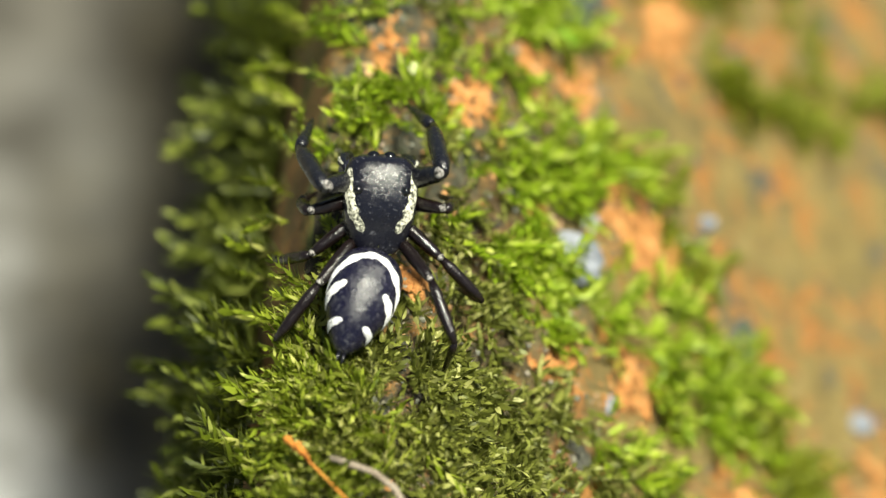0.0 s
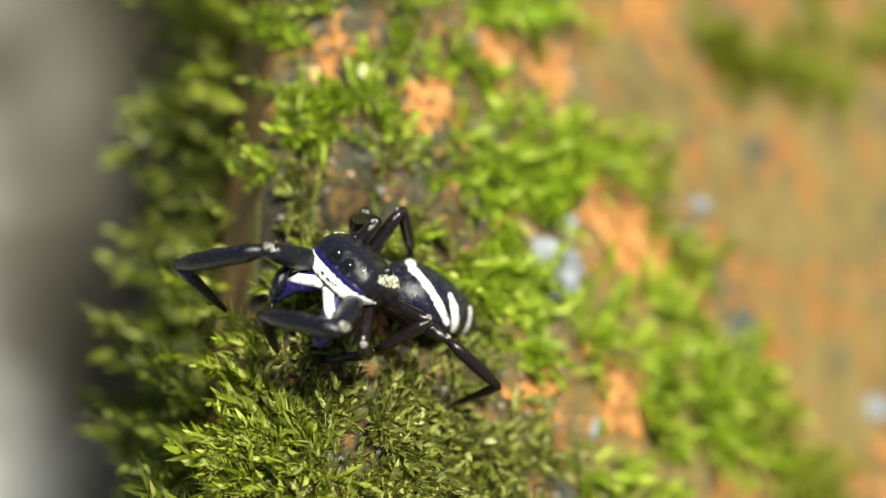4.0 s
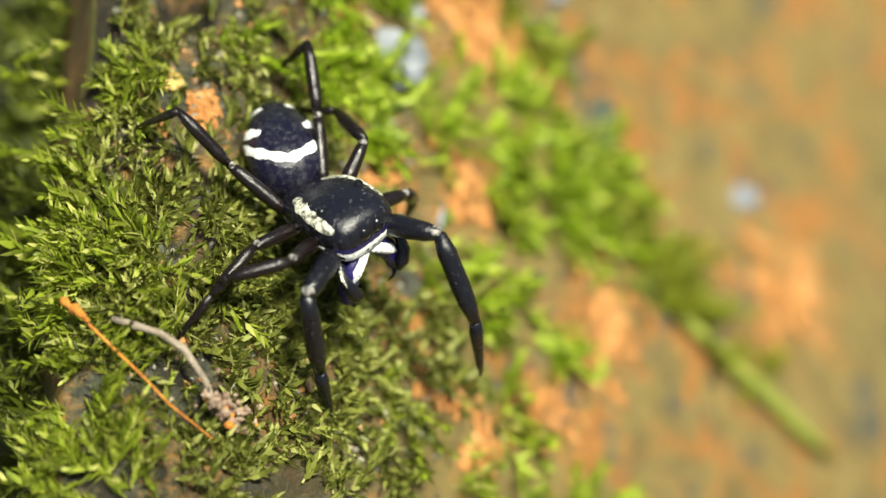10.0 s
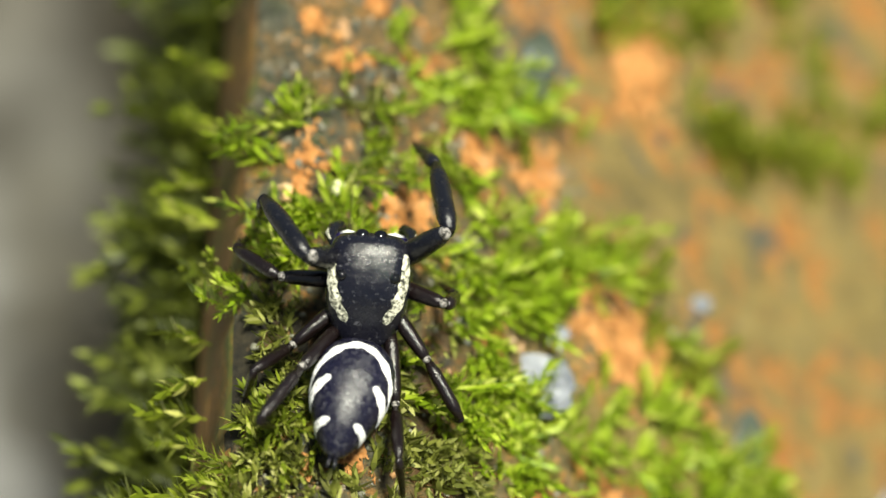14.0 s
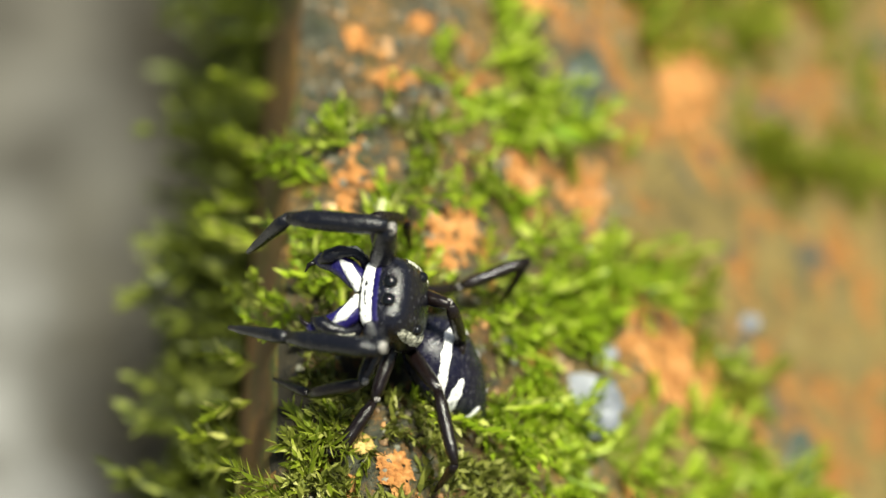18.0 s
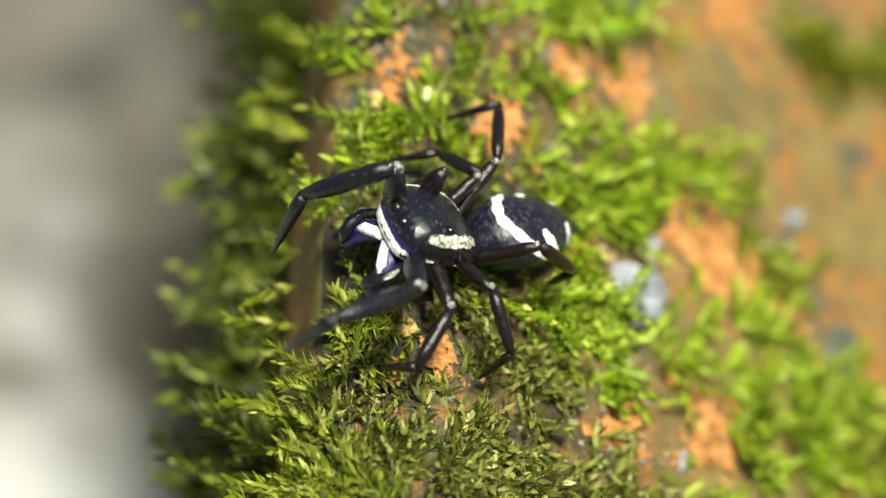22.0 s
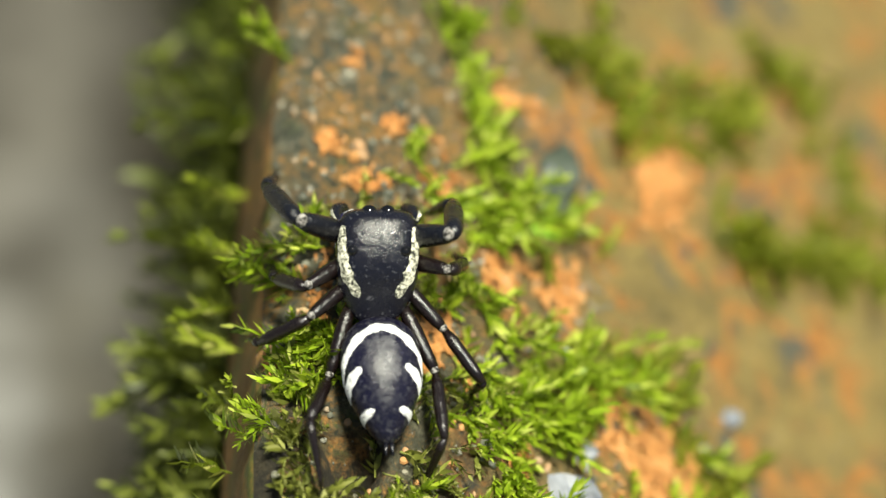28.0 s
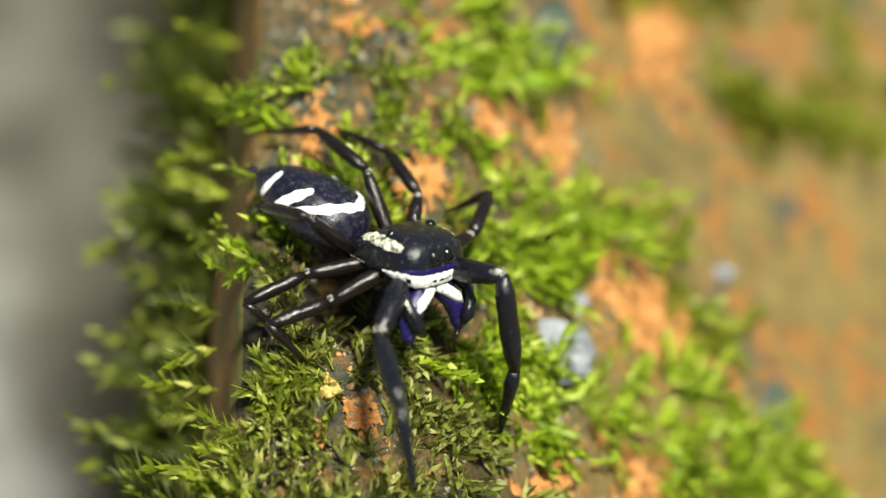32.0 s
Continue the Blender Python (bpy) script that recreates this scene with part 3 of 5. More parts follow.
LABELS = {
    "green": "bright green feathery moss on the stone ledge",
    "olive": "dense olive moss with curled dry leaves",
    "yellow": "yellow-green moss growing along the ledge",
    "far": "dark green moss strands on the sloping stone",
    "wall": "leafy moss hanging on the ledge's steep side, its greens darkened as shade",
}


def sprig(rng, length, leaves, leaf, wide, curled=0.35):
    """One flat moss shoot that creeps along +Z, its upper side towards +X: points and triangles, in mm."""
    pts, tris = [], []
    lift, bow = rng.uniform(0.0, 0.22), rng.uniform(-0.3, 0.3)

    def axis(k):
        return np.array([lift * k * k * length, bow * k * k * length, k * length])

    ring = 3
    for j in range(4):
        for q in range(ring):
            a = 2 * math.pi * q / ring
            r = 0.04 * (1 - 0.2 * j)
            pts.append(axis(j / 3) + np.array([r * math.cos(a), r * math.sin(a), 0]))
    for j in range(3):
        for q in range(ring):
            a, b = j * ring + q, j * ring + (q + 1) % ring
            tris += [(a, b, b + ring), (a, b + ring, a + ring)]
    for n in range(leaves):
        k = 0.05 + 0.95 * (n + 0.5) / leaves
        turn = (1 if n % 2 else -1) * rng.uniform(0.25, 1.75)
        rise = radians(rng.uniform(30, 60)) + 1.2 * max(0, k - 0.8)
        out = np.array([math.cos(turn), math.sin(turn), 0])
        way = out * math.cos(rise) + np.array([0, 0, 1]) * math.sin(rise)
        side = np.array([-math.sin(turn), math.cos(turn), 0])
        up = np.cross(side, way)
        size = leaf * rng.uniform(0.7, 1.2) * (1.15 - 0.5 * k)
        w = wide * rng.uniform(0.8, 1.2)
        base, o = axis(k), len(pts)
        curl = up * size * rng.uniform(-curled, curled * 0.86)
        near, far = base + way * size * 0.3 + curl * 0.12, base + way * size * 0.66 + curl * 0.5
        pts += [base, near + side * w, near - side * w, far + side * w * 0.7, far - side * w * 0.7, base + way * size + curl]
        tris += [(o, o + 1, o + 2), (o + 1, o + 3, o + 4), (o + 1, o + 4, o + 2), (o + 3, o + 5, o + 4)]
    return np.array(pts), np.array(tris)


RNG = np.random.RandomState(7)
TUFTS = [sprig(RNG, RNG.uniform(1.2, 2.1), RNG.randint(22, 30), RNG.uniform(0.52, 0.8), 0.07) for _ in range(8)]
CURLS = [sprig(RNG, RNG.uniform(0.7, 1.3), RNG.randint(14, 19), RNG.uniform(0.45, 0.65), 0.08, 0.75) for _ in range(8)]
LONG = [sprig(RNG, RNG.uniform(1.8, 2.8), RNG.randint(24, 34), RNG.uniform(0.7, 1.0), 0.085) for _ in range(6)]
BEDS = {}


def plant(kind, shape, at, way, top, size, roll=0.0):
    """Put one shoot into a bed: at in mm, creeping along way, its upper side towards top."""
    z = np.array(way, float) / np.linalg.norm(way)
    y = np.cross(z, np.array(top, float))
    y /= np.linalg.norm(y)
    x = np.cross(y, z)
    c, s = math.cos(roll), math.sin(roll)
    m = np.stack([x * c + y * s, y * c - x * s, z])
    BEDS.setdefault(kind, []).append((shape[0] * size @ m + np.array(at), shape[1]))


def moss_stroke(x0, y0, x1, y1, r, density, kind):
    """Moss creeping along a line on the ledge, thinning out from it."""
    long = math.hypot(x1 - x0, y1 - y0)
    for _ in range(int(density * (long + 1.6 * r) * 2 * r * {"olive": 6.6, "far": 3.6}.get(kind, 5.4))):
        k, off = RNG.uniform(-0.05, 1.05), RNG.normal(0, 0.5, 2) * r
        x, y = x0 + (x1 - x0) * k + off[0], y0 + (y1 - y0) * k + off[1]
        if x < -4.9 + 0.035 * y and y > -10 or x < -6.1:
            continue
        if any((x - bx) ** 2 + (y - by) ** 2 < br * br for bx, by, br in BARE):
            continue
        if noise.noise((x * 0.9, y * 0.9, 8.0)) < (-0.12 if r > 0.45 else -0.6):
            continue
        slope = -1.08 * (x + 4) / math.sqrt((x + 4) ** 2 + 16)
        top = np.array([-slope, -0.15, 1.0])
        go = (0.2 if x > -3 else 2.9) + 3.0 * noise.noise((x * 0.3, y * 0.3, 4.0)) + RNG.normal(0, 1.1)
        way = np.array([math.cos(go), math.sin(go), 0.0])
        way = way - top * (way @ top) / (top @ top) + top * RNG.uniform(-0.05, 0.45)
        z = float(rough_ridge(x, y)) + RNG.uniform(-0.05, 0.2) + 0.6 * max(0.0, noise.noise((x * 0.75, y * 0.75, 1.0)))
        fine = kind == "olive" or RNG.rand() < 0.4
        plant(kind, CURLS[RNG.randint(8)] if fine else TUFTS[RNG.randint(8)], (x, y, z), way, top, RNG.uniform(0.55, 1.25), RNG.normal(0, 0.6))


moss_stroke(3.3, 14.7, 5.1, 14.4, 0.4, 1.6, 'far')
moss_stroke(5.1, 14.4, 6.2, 12.7, 0.4, 1.6, 'far')
moss_stroke(6.2, 12.9, 8.0, 13.3, 0.4, 1.6, 'far')
moss_stroke(8.0, 13.3, 10.8, 16.6, 0.4, 1.6, 'far')
moss_stroke(11.2, 20.6, 12.9, 18.7, 0.5, 1.6, 'far')
moss_stroke(12.9, 18.7, 14.9, 15.0, 0.5, 1.6, 'far')
moss_stroke(6.3, 3.1, 7.6, 0.9, 0.2, 3.4, 'far')
moss_stroke(7.6, 0.9, 9.3, 0.2, 0.22, 3.4, 'far')
moss_stroke(10.6, -3.8, 12.0, -5.7, 0.4, 2.4, 'far')
moss_stroke(12.0, -5.7, 14.0, -6.4, 0.3, 2.4, 'far')
moss_stroke(-0.1, 5.2, 4.2, 6.6, 0.94, 1.00, 'green')
moss_stroke(-0.5, 1.4, 1.0, 1.5, 0.84, 0.90, 'green')
moss_stroke(1.0, 0.6, 6.2, 2.3, 1.05, 1.20, 'green')
moss_stroke(6.2, 2.3, 7.4, 1.5, 0.63, 0.80, 'green')
moss_stroke(7.4, 1.5, 8.9, 0.4, 0.46, 0.60, 'green')
moss_stroke(1.7, -0.6, 3.9, -1.0, 1.15, 1.10, 'green')
moss_stroke(1.5, -3.1, 3.8, -3.8, 1.05, 1.00, 'green')
moss_stroke(0.9, -5.7, 6.6, -3.8, 1.26, 0.90, 'green')
moss_stroke(7.2, -3.0, 11.4, -2.4, 1.26, 0.90, 'green')
moss_stroke(7.6, -1.6, 8.4, -2.3, 0.63, 0.70, 'green')
moss_stroke(-1.5, 4.3, -0.5, 2.0, 1.05, 0.50, 'green')
moss_stroke(-4.8, 3.2, -2.6, 1.7, 0.94, 0.75, 'green')
moss_stroke(-6.1, 2.5, -2.6, -1.2, 1.15, 0.70, 'green')
moss_stroke(-5.4, -0.2, -4.0, -1.3, 0.73, 0.90, 'green')
moss_stroke(1.4, 8.3, 1.2, 5.7, 0.25, 0.60, 'green')
moss_stroke(0.8, 9.1, 1.8, 7.6, 0.29, 0.60, 'green')
moss_stroke(9.6, 10.3, 14.3, 12.5, 0.30, 3.24, 'far')
moss_stroke(13.6, 12.3, 16.3, 12.4, 0.26, 3.24, 'far')
moss_stroke(6.2, 12.5, 6.8, 11.9, 0.42, 0.40, 'green')
moss_stroke(-2.2, -0.3, -0.1, -1.5, 1.05, 0.20, 'olive')
moss_stroke(-4.6, -4.8, -2.5, -6.2, 1.26, 0.50, 'olive')
moss_stroke(-2.5, -6.6, 0.5, -7.0, 1.15, 0.70, 'olive')
moss_stroke(-5.6, -6.5, -3.9, -7.9, 0.94, 0.90, 'yellow')
moss_stroke(-5.9, -8.3, -3.2, -9.6, 1.05, 0.90, 'olive')
moss_stroke(-1.5, -8.7, 1.2, -8.1, 0.94, 0.90, 'olive')
moss_stroke(0.6, -3.6, 1.2, -7.4, 0.73, 1.00, 'green')
moss_stroke(-0.3, 14.2, 0.2, 12.2, 0.27, 2.00, 'green')
moss_stroke(0.2, 12.2, 1.3, 9.9, 0.23, 2.00, 'green')
moss_stroke(1.1, 9.8, 1.6, 7.3, 0.38, 1.60, 'green')
moss_stroke(-1.0, 6.9, 1.2, 6.8, 0.50, 0.50, 'green')
moss_stroke(-2.3, 6.2, -1.5, 5.8, 0.42, 0.40, 'green')
moss_stroke(5.9, 15.2, 10.6, 16.7, 0.26, 1.80, 'far')
moss_stroke(10.5, 21.2, 12.6, 19.7, 0.26, 2.16, 'far')
moss_stroke(12.6, 19.7, 15.1, 16.9, 0.25, 1.80, 'far')
moss_stroke(2.4, 14.5, 5.5, 14.9, 0.26, 2.16, 'far')
moss_stroke(5.8, 12.6, 6.1, 10.8, 0.14, 1.80, 'far')
moss_stroke(5.3, 17.8, 5.6, 17.0, 0.26, 1.80, 'far')
moss_stroke(-6.2, -12.6, -1.5, -13.6, 1.47, 1.10, 'olive')
moss_stroke(-6.5, -14.8, -2.6, -16.3, 1.26, 1.10, 'olive')
moss_stroke(-2.7, -14.5, 2.7, -13.1, 1.47, 1.10, 'olive')
moss_stroke(-3.6, -12.2, 1.3, -10.6, 1.26, 1.00, 'olive')
moss_stroke(1.3, -10.2, 5.9, -11.3, 1.26, 0.90, 'olive')
moss_stroke(2.5, -6.6, 5.3, -5.9, 0.94, 0.80, 'green')
moss_stroke(7.2, -4.9, 9.7, -4.8, 0.94, 0.80, 'green')
moss_stroke(9.7, -5.0, 11.2, -6.9, 0.84, 0.80, 'green')
moss_stroke(12.6, -5.0, 14.2, -4.9, 0.31, 2.16, 'far')
moss_stroke(9.8, 10.4, 14.2, 11.5, 0.35, 2.88, 'far')
moss_stroke(16.0, 14.0, 18.8, 17.7, 0.31, 2.16, 'far')
moss_stroke(-6.6, -8.8, -3.4, -11.6, 1.47, 1.10, 'olive')
moss_stroke(-6.5, -13.6, -3.3, -14.5, 1.47, 1.00, 'yellow')
moss_stroke(-3.7, -11.7, 0.5, -11.8, 1.47, 0.90, 'olive')
moss_stroke(-1.6, -13.8, 4.5, -12.6, 1.68, 0.90, 'olive')
moss_stroke(4.9, -9.4, 6.8, -10.6, 1.05, 0.80, 'green')
moss_stroke(6.4, -5.8, 8.4, -7.3, 0.94, 0.80, 'green')
moss_stroke(9.7, -5.0, 11.0, -2.5, 0.84, 0.90, 'green')
moss_stroke(11.4, -3.9, 13.1, -5.8, 0.31, 2.52, 'far')
moss_stroke(13.1, -5.8, 14.9, -6.6, 0.19, 2.88, 'far')
moss_stroke(14.9, -6.6, 17.6, -6.9, 0.18, 2.88, 'far')
moss_stroke(-6.4, -12.8, -3.3, -14.3, 1.47, 1.00, 'yellow')
moss_stroke(-6.4, -16.3, -3.9, -17.2, 1.26, 1.00, 'yellow')
moss_stroke(-1.5, -14.9, 2.7, -14.1, 1.47, 1.00, 'olive')
moss_stroke(-0.8, -18.6, 3.8, -17.8, 1.26, 1.20, 'olive')
moss_stroke(-1.5, -16.6, 3.2, -16.0, 1.3, 1.00, 'olive')
moss_stroke(2.8, -15.2, 5.6, -16.4, 1.0, 0.60, 'yellow')
moss_stroke(3.8, -13.1, 6.8, -13.3, 1.05, 0.60, 'olive')
moss_stroke(7.2, -12.7, 7.6, -14.0, 0.52, 0.90, 'green')
moss_stroke(7.2, -15.7, 10.8, -14.1, 0.84, 0.70, 'green')
moss_stroke(8.4, -9.3, 9.8, -10.8, 0.94, 0.70, 'green')
moss_stroke(6.8, -5.0, 11.0, -3.6, 1.05, 0.90, 'green')
moss_stroke(10.3, -5.3, 11.4, -5.4, 0.84, 0.80, 'green')
moss_stroke(12.2, -5.5, 14.9, -5.8, 0.31, 2.88, 'far')
moss_stroke(-5.8, -5.5, -3.0, -8.2, 0.94, 0.25, 'olive')
moss_stroke(-4.8, -19.0, -1.1, -20.1, 1.26, 1.00, 'olive')
moss_stroke(-6.5, -18.6, -4.4, -20.7, 1.26, 0.90, 'yellow')
moss_stroke(-6.3, -13.5, -3.6, -16.0, 1.47, 0.90, 'olive')
moss_stroke(-6.6, 0.7, -4.1, -2.7, 0.84, 0.80, 'green')
moss_stroke(-6.6, -1.2, -5.6, -3.2, 0.73, 0.90, 'yellow')
moss_stroke(-5.6, -4.0, -4.1, -5.6, 1.05, 0.70, 'olive')
moss_stroke(-2.7, -4.2, -1.0, -5.1, 0.84, 0.40, 'olive')
moss_stroke(-6.5, -10.7, -4.3, -13.1, 0.94, 0.70, 'olive')
moss_stroke(-7.2, -6.2, -6.4, -9.1, 1.26, 1.00, 'yellow')
moss_stroke(-5.5, -1.2, -2.3, -4.7, 1.47, 0.30, 'olive')
moss_stroke(-3.8, -0.8, -1.2, -1.9, 1.05, 0.40, 'green')

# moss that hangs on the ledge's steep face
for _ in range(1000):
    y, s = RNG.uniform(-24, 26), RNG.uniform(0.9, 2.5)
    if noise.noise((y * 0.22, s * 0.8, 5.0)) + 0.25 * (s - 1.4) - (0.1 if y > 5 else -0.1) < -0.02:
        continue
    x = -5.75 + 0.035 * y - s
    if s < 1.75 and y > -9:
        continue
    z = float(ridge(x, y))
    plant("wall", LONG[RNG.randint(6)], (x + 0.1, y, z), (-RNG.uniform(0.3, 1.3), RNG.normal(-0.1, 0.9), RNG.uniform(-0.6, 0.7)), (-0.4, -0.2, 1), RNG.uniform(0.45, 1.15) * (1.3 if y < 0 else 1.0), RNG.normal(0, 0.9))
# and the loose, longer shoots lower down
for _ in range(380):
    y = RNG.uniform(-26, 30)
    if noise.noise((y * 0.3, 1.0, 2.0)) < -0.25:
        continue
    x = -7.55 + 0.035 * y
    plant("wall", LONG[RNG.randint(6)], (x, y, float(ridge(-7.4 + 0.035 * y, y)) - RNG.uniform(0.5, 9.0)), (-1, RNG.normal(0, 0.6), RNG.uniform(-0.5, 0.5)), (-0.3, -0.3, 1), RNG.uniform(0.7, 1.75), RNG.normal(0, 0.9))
for _ in range(300):
    y = RNG.uniform(-24, 24)
    x = -5.75 + 0.035 * y + RNG.normal(0.15, 0.3)
    if noise.noise((y * 0.5, 2.0, 7.0)) < (0.3 if y > -8 else -0.5):
        continue
    plant("yellow" if y < -4 else "green", TUFTS[RNG.randint(8)], (x, y, float(ridge(x, y)) + 0.05), (-RNG.uniform(0.3, 1.0), RNG.normal(-0.2, 0.6), RNG.uniform(0.0, 0.6)), (-0.2, -0.2, 1), RNG.uniform(0.6, 1.1), RNG.normal(0, 0.5))

# thin moss in the worn strip along the middle
for x0, y0, x1, y1, r, density, kind in ((0.3, -3.2, 1.0, 0.2, 0.9, 0.7, "green"), (-2.4, -3.1, -1.2, -1.2, 0.9, 0.6, "olive"), (-0.8, -4.6, 0.6, -3.4, 0.9, 0.6, "olive"), (-1.6, -5.6, -0.2, -6.2, 0.8, 0.5, "green"), (-3.4, 3.0, -1.6, 4.6, 0.8, 0.35, "olive")):
    moss_stroke(x0, y0, x1, y1, r, density, kind)


def lay_moss():
    for kind, shoots in BEDS.items():
        counts = np.cumsum([0] + [len(p) for p, _ in shoots])
        verts = np.concatenate([p for p, _ in shoots]) * MM
        tris = np.concatenate([t + c for (_, t), c in zip(shoots, counts)])
        me = bpy.data.meshes.new("moss")
        me.vertices.add(len(verts))
        me.vertices.foreach_set("co", verts.astype(np.float32).ravel())
        me.loops.add(tris.size)
        me.loops.foreach_set("vertex_index", tris.astype(np.int32).ravel())
        me.polygons.add(len(tris))
        me.polygons.foreach_set("loop_start", np.arange(0, tris.size, 3, dtype=np.int32))
        me.materials.append(MOSS[kind])
        me.update(calc_edges=True)
        tagged(new("moss", me), LABELS[kind], "moss", kind="stuff")


lay_moss()


# ---- grit lying on the bare stone ----
def lay_grit():
    m = material("grit", (0.2, 0.2, 0.17), 0.7)
    g = Graph(m)
    island = g.t.nodes.new("ShaderNodeNewGeometry").outputs["Random Per Island"]
    g.colour(g.ramp(island, (0.0, (0.05, 0.055, 0.04)), (0.3, (0.16, 0.16, 0.12)), (0.55, (0.24, 0.22, 0.16)), (0.75, (0.48, 0.22, 0.06)), (0.95, (0.26, 0.25, 0.2))))
    base, tris = ball(1.0, (0, 0, 0), (1, 1, 1), 4)
    base = np.array(base) / MM
    verts, faces = [], []
    for _ in range(1500):
        x, y = RNG.uniform(-5.4, 5.5), RNG.uniform(-18, 15)
        r = RNG.uniform(0.04, 0.13) * (1.7 if RNG.rand() < 0.06 else 1.0)
        at = np.array([x, y, float(rough_ridge(x, y)) + 0.3 * r])
        o = len(verts)
        verts += [tuple(v) for v in (base * RNG.uniform(0.7, 1.3, 3) * r * RNG.uniform(0.8, 1.2, (len(base), 1)) + at) * MM]
        faces += [tuple(i + o for i in f) for f in tris]
    tagged(new("grit", mesh_from("grit", verts, faces, m, False)), "fine grey, buff and orange grit on the stone", "grit", kind="stuff")


lay_grit()


# ---- pebbles ----
def pebble_material(name, lo, hi, rough):
    m = material(name, hi, rough)
    g = Graph(m)
    g.colour(g.ramp(g.noise(900, 5), (0.35, lo), (0.65, hi)))
    g.bump(g.noise(1500, 4), 0.3, 0.0002)
    return m


QUARTZ = pebble_material("pale_quartz", (0.12, 0.13, 0.155), (0.26, 0.275, 0.31), 0.5)
SLATE = pebble_material("grey_green_stone", (0.03, 0.042, 0.03), (0.085, 0.10, 0.075), 0.6)
SEED = pebble_material("pale_seed", (0.62, 0.62, 0.34), (0.78, 0.78, 0.5), 0.5)


def pebble(name, x, y, r, squash, mat, label, category, sunk=0.35, rough=0.28, smooth=True):
    verts, faces = ball(1.0, (0, 0, 0), (1, 1, 1), 10 if smooth else 7)
    seed, z = x * 2.7 + y, float(rough_ridge(x, y))
    out = []
    for v in verts:
        d = Vector(v) / MM
        k = r * (1 + rough * noise.fractal((d.x * 1.1 + seed, d.y * 1.1, d.z * 1.1), 1.0, 2.0, 2))
        out.append(((x + d.x * k * squash[0]) * MM, (y + d.y * k * squash[1]) * MM, (z + (d.z + 1 - 2 * sunk) * k * squash[2]) * MM))
    tagged(new(name, mesh_from(name, out, faces, mat, smooth)), label, category)


pebble("pebble", 3.75, -3.55, 1.1, (0.95, 1.0, 0.5), QUARTZ, "pale translucent quartz pebble set in the stone", "pebble", 0.2, 0.6, False)
pebble("pebble", 4.3, -1.3, 0.42, (0.8, 1.3, 0.6), QUARTZ, "small bluish quartz grain beside the pebble", "pebble", 0.35, 0.5, False)
pebble("pebble", 9.45, 3.1, 0.42, (1, 1, 0.7), QUARTZ, "pale round grain on the sloping stone", "pebble")
pebble("pebble", 8.4, 1.3, 0.25, (1, 1, 0.7), QUARTZ, "pale round grain on the sloping stone", "pebble")
pebble("pebble", 16.7, -0.3, 0.62, (1.1, 0.9, 0.6), QUARTZ, "pale grey pebble on the sloping stone", "pebble")
pebble("pebble", 3.75, 2.1, 0.2, (1, 1, 0.9), QUARTZ, "tiny white quartz grain", "pebble")
pebble("pebble", 5.3, -8.1, 0.42, (0.7, 1.1, 0.5), QUARTZ, "bluish grey pebble among the moss", "pebble", 0.45)
pebble("pebble", 3.5, 8.5, 1.05, (1.0, 1.25, 0.22), SLATE, "dark grey-green stone with a pale core", "pebble", 0.5, 0.6)
pebble("pebble", 3.5, 8.5, 0.3, (0.8, 1.3, 0.8), QUARTZ, "pale core of the grey-green stone", "pebble", 0.1)
pebble("pebble", 10.9, -0.9, 1.0, (0.7, 1.5, 0.35), SLATE, "dark damp stone in the orange slope", "pebble", 0.5)
pebble("seed", -2.82, 0.65, 0.24, (1, 1, 0.9), SEED, "round pale yellow seed lying in the moss", "seed", 0.1)


# ---- twig, fallen stem and grass blade ----
BARK = crust_material("grey_twig_bark", (0.13, 0.10, 0.07), (0.30, 0.24, 0.18), (0.42, 0.36, 0.28))
RUST = crust_material("rusty_stem", (0.3, 0.09, 0.015), (0.6, 0.22, 0.03), (0.8, 0.4, 0.08))


def lying(x, y, up):
    y -= 0.9
    return (x, y, float(rough_ridge(max(x, -5.9), y)) + up + 0.3)


twig = tagged(new("twig"), "short grey-brown twig lying on the moss", "twig")
part("stem", *tube([lying(-4.9, -15.2, 1.0), lying(-4.2, -15.5, 1.0), lying(-3.4, -15.8, 1.0), lying(-2.7, -16.1, 1.0), lying(-2.1, -16.8, 0.9), lying(-1.6, -17.6, 0.8)], [0.1, 0.14, 0.11, 0.13, 0.1, 0.08], 8), BARK, twig)
CRUMB = crust_material("pinkish_crumb", (0.12, 0.075, 0.05), (0.34, 0.23, 0.16), (0.5, 0.38, 0.28))
for k in range(70):
    cx, cy = -1.3 + RNG.normal(0, 0.36), -17.5 + RNG.normal(0, 0.24)
    verts, faces = ball(RNG.uniform(0.05, 0.15), lying(cx, cy, RNG.uniform(0.7, 1.25)), tuple(RNG.uniform(0.5, 1.6, 3)), 4)
    part("crumb", verts, faces, RUST if k % 9 == 0 else CRUMB, twig, smooth=False)
stem = tagged(new("fallen_stem"), "thin rust-coloured stem with an orange tip", "stem")
part("stalk", *tube([lying(-6.0, -15.0, 1.1), lying(-4.7, -16.3, 0.9), lying(-3.9, -17.0, 0.8), lying(-3.1, -17.7, 0.7), lying(-1.8, -18.4, 0.6)], [0.06, 0.05, 0.04, 0.04, 0.035], 7), RUST, stem)
part("tip", *tube([lying(-6.5, -14.6, 1.25), lying(-6.38, -14.7, 1.3), lying(-6.2, -14.85, 1.2), lying(-6.05, -15.0, 1.32), lying(-5.9, -15.1, 1.2), lying(-5.6, -15.4, 1.1)], [0.05, 0.16, 0.09, 0.2, 0.14, 0.06], 8), RUST, stem, "swollen orange tip")
GRASS = crust_material("green_stem", (0.16, 0.19, 0.02), (0.27, 0.31, 0.045), (0.38, 0.4, 0.08))
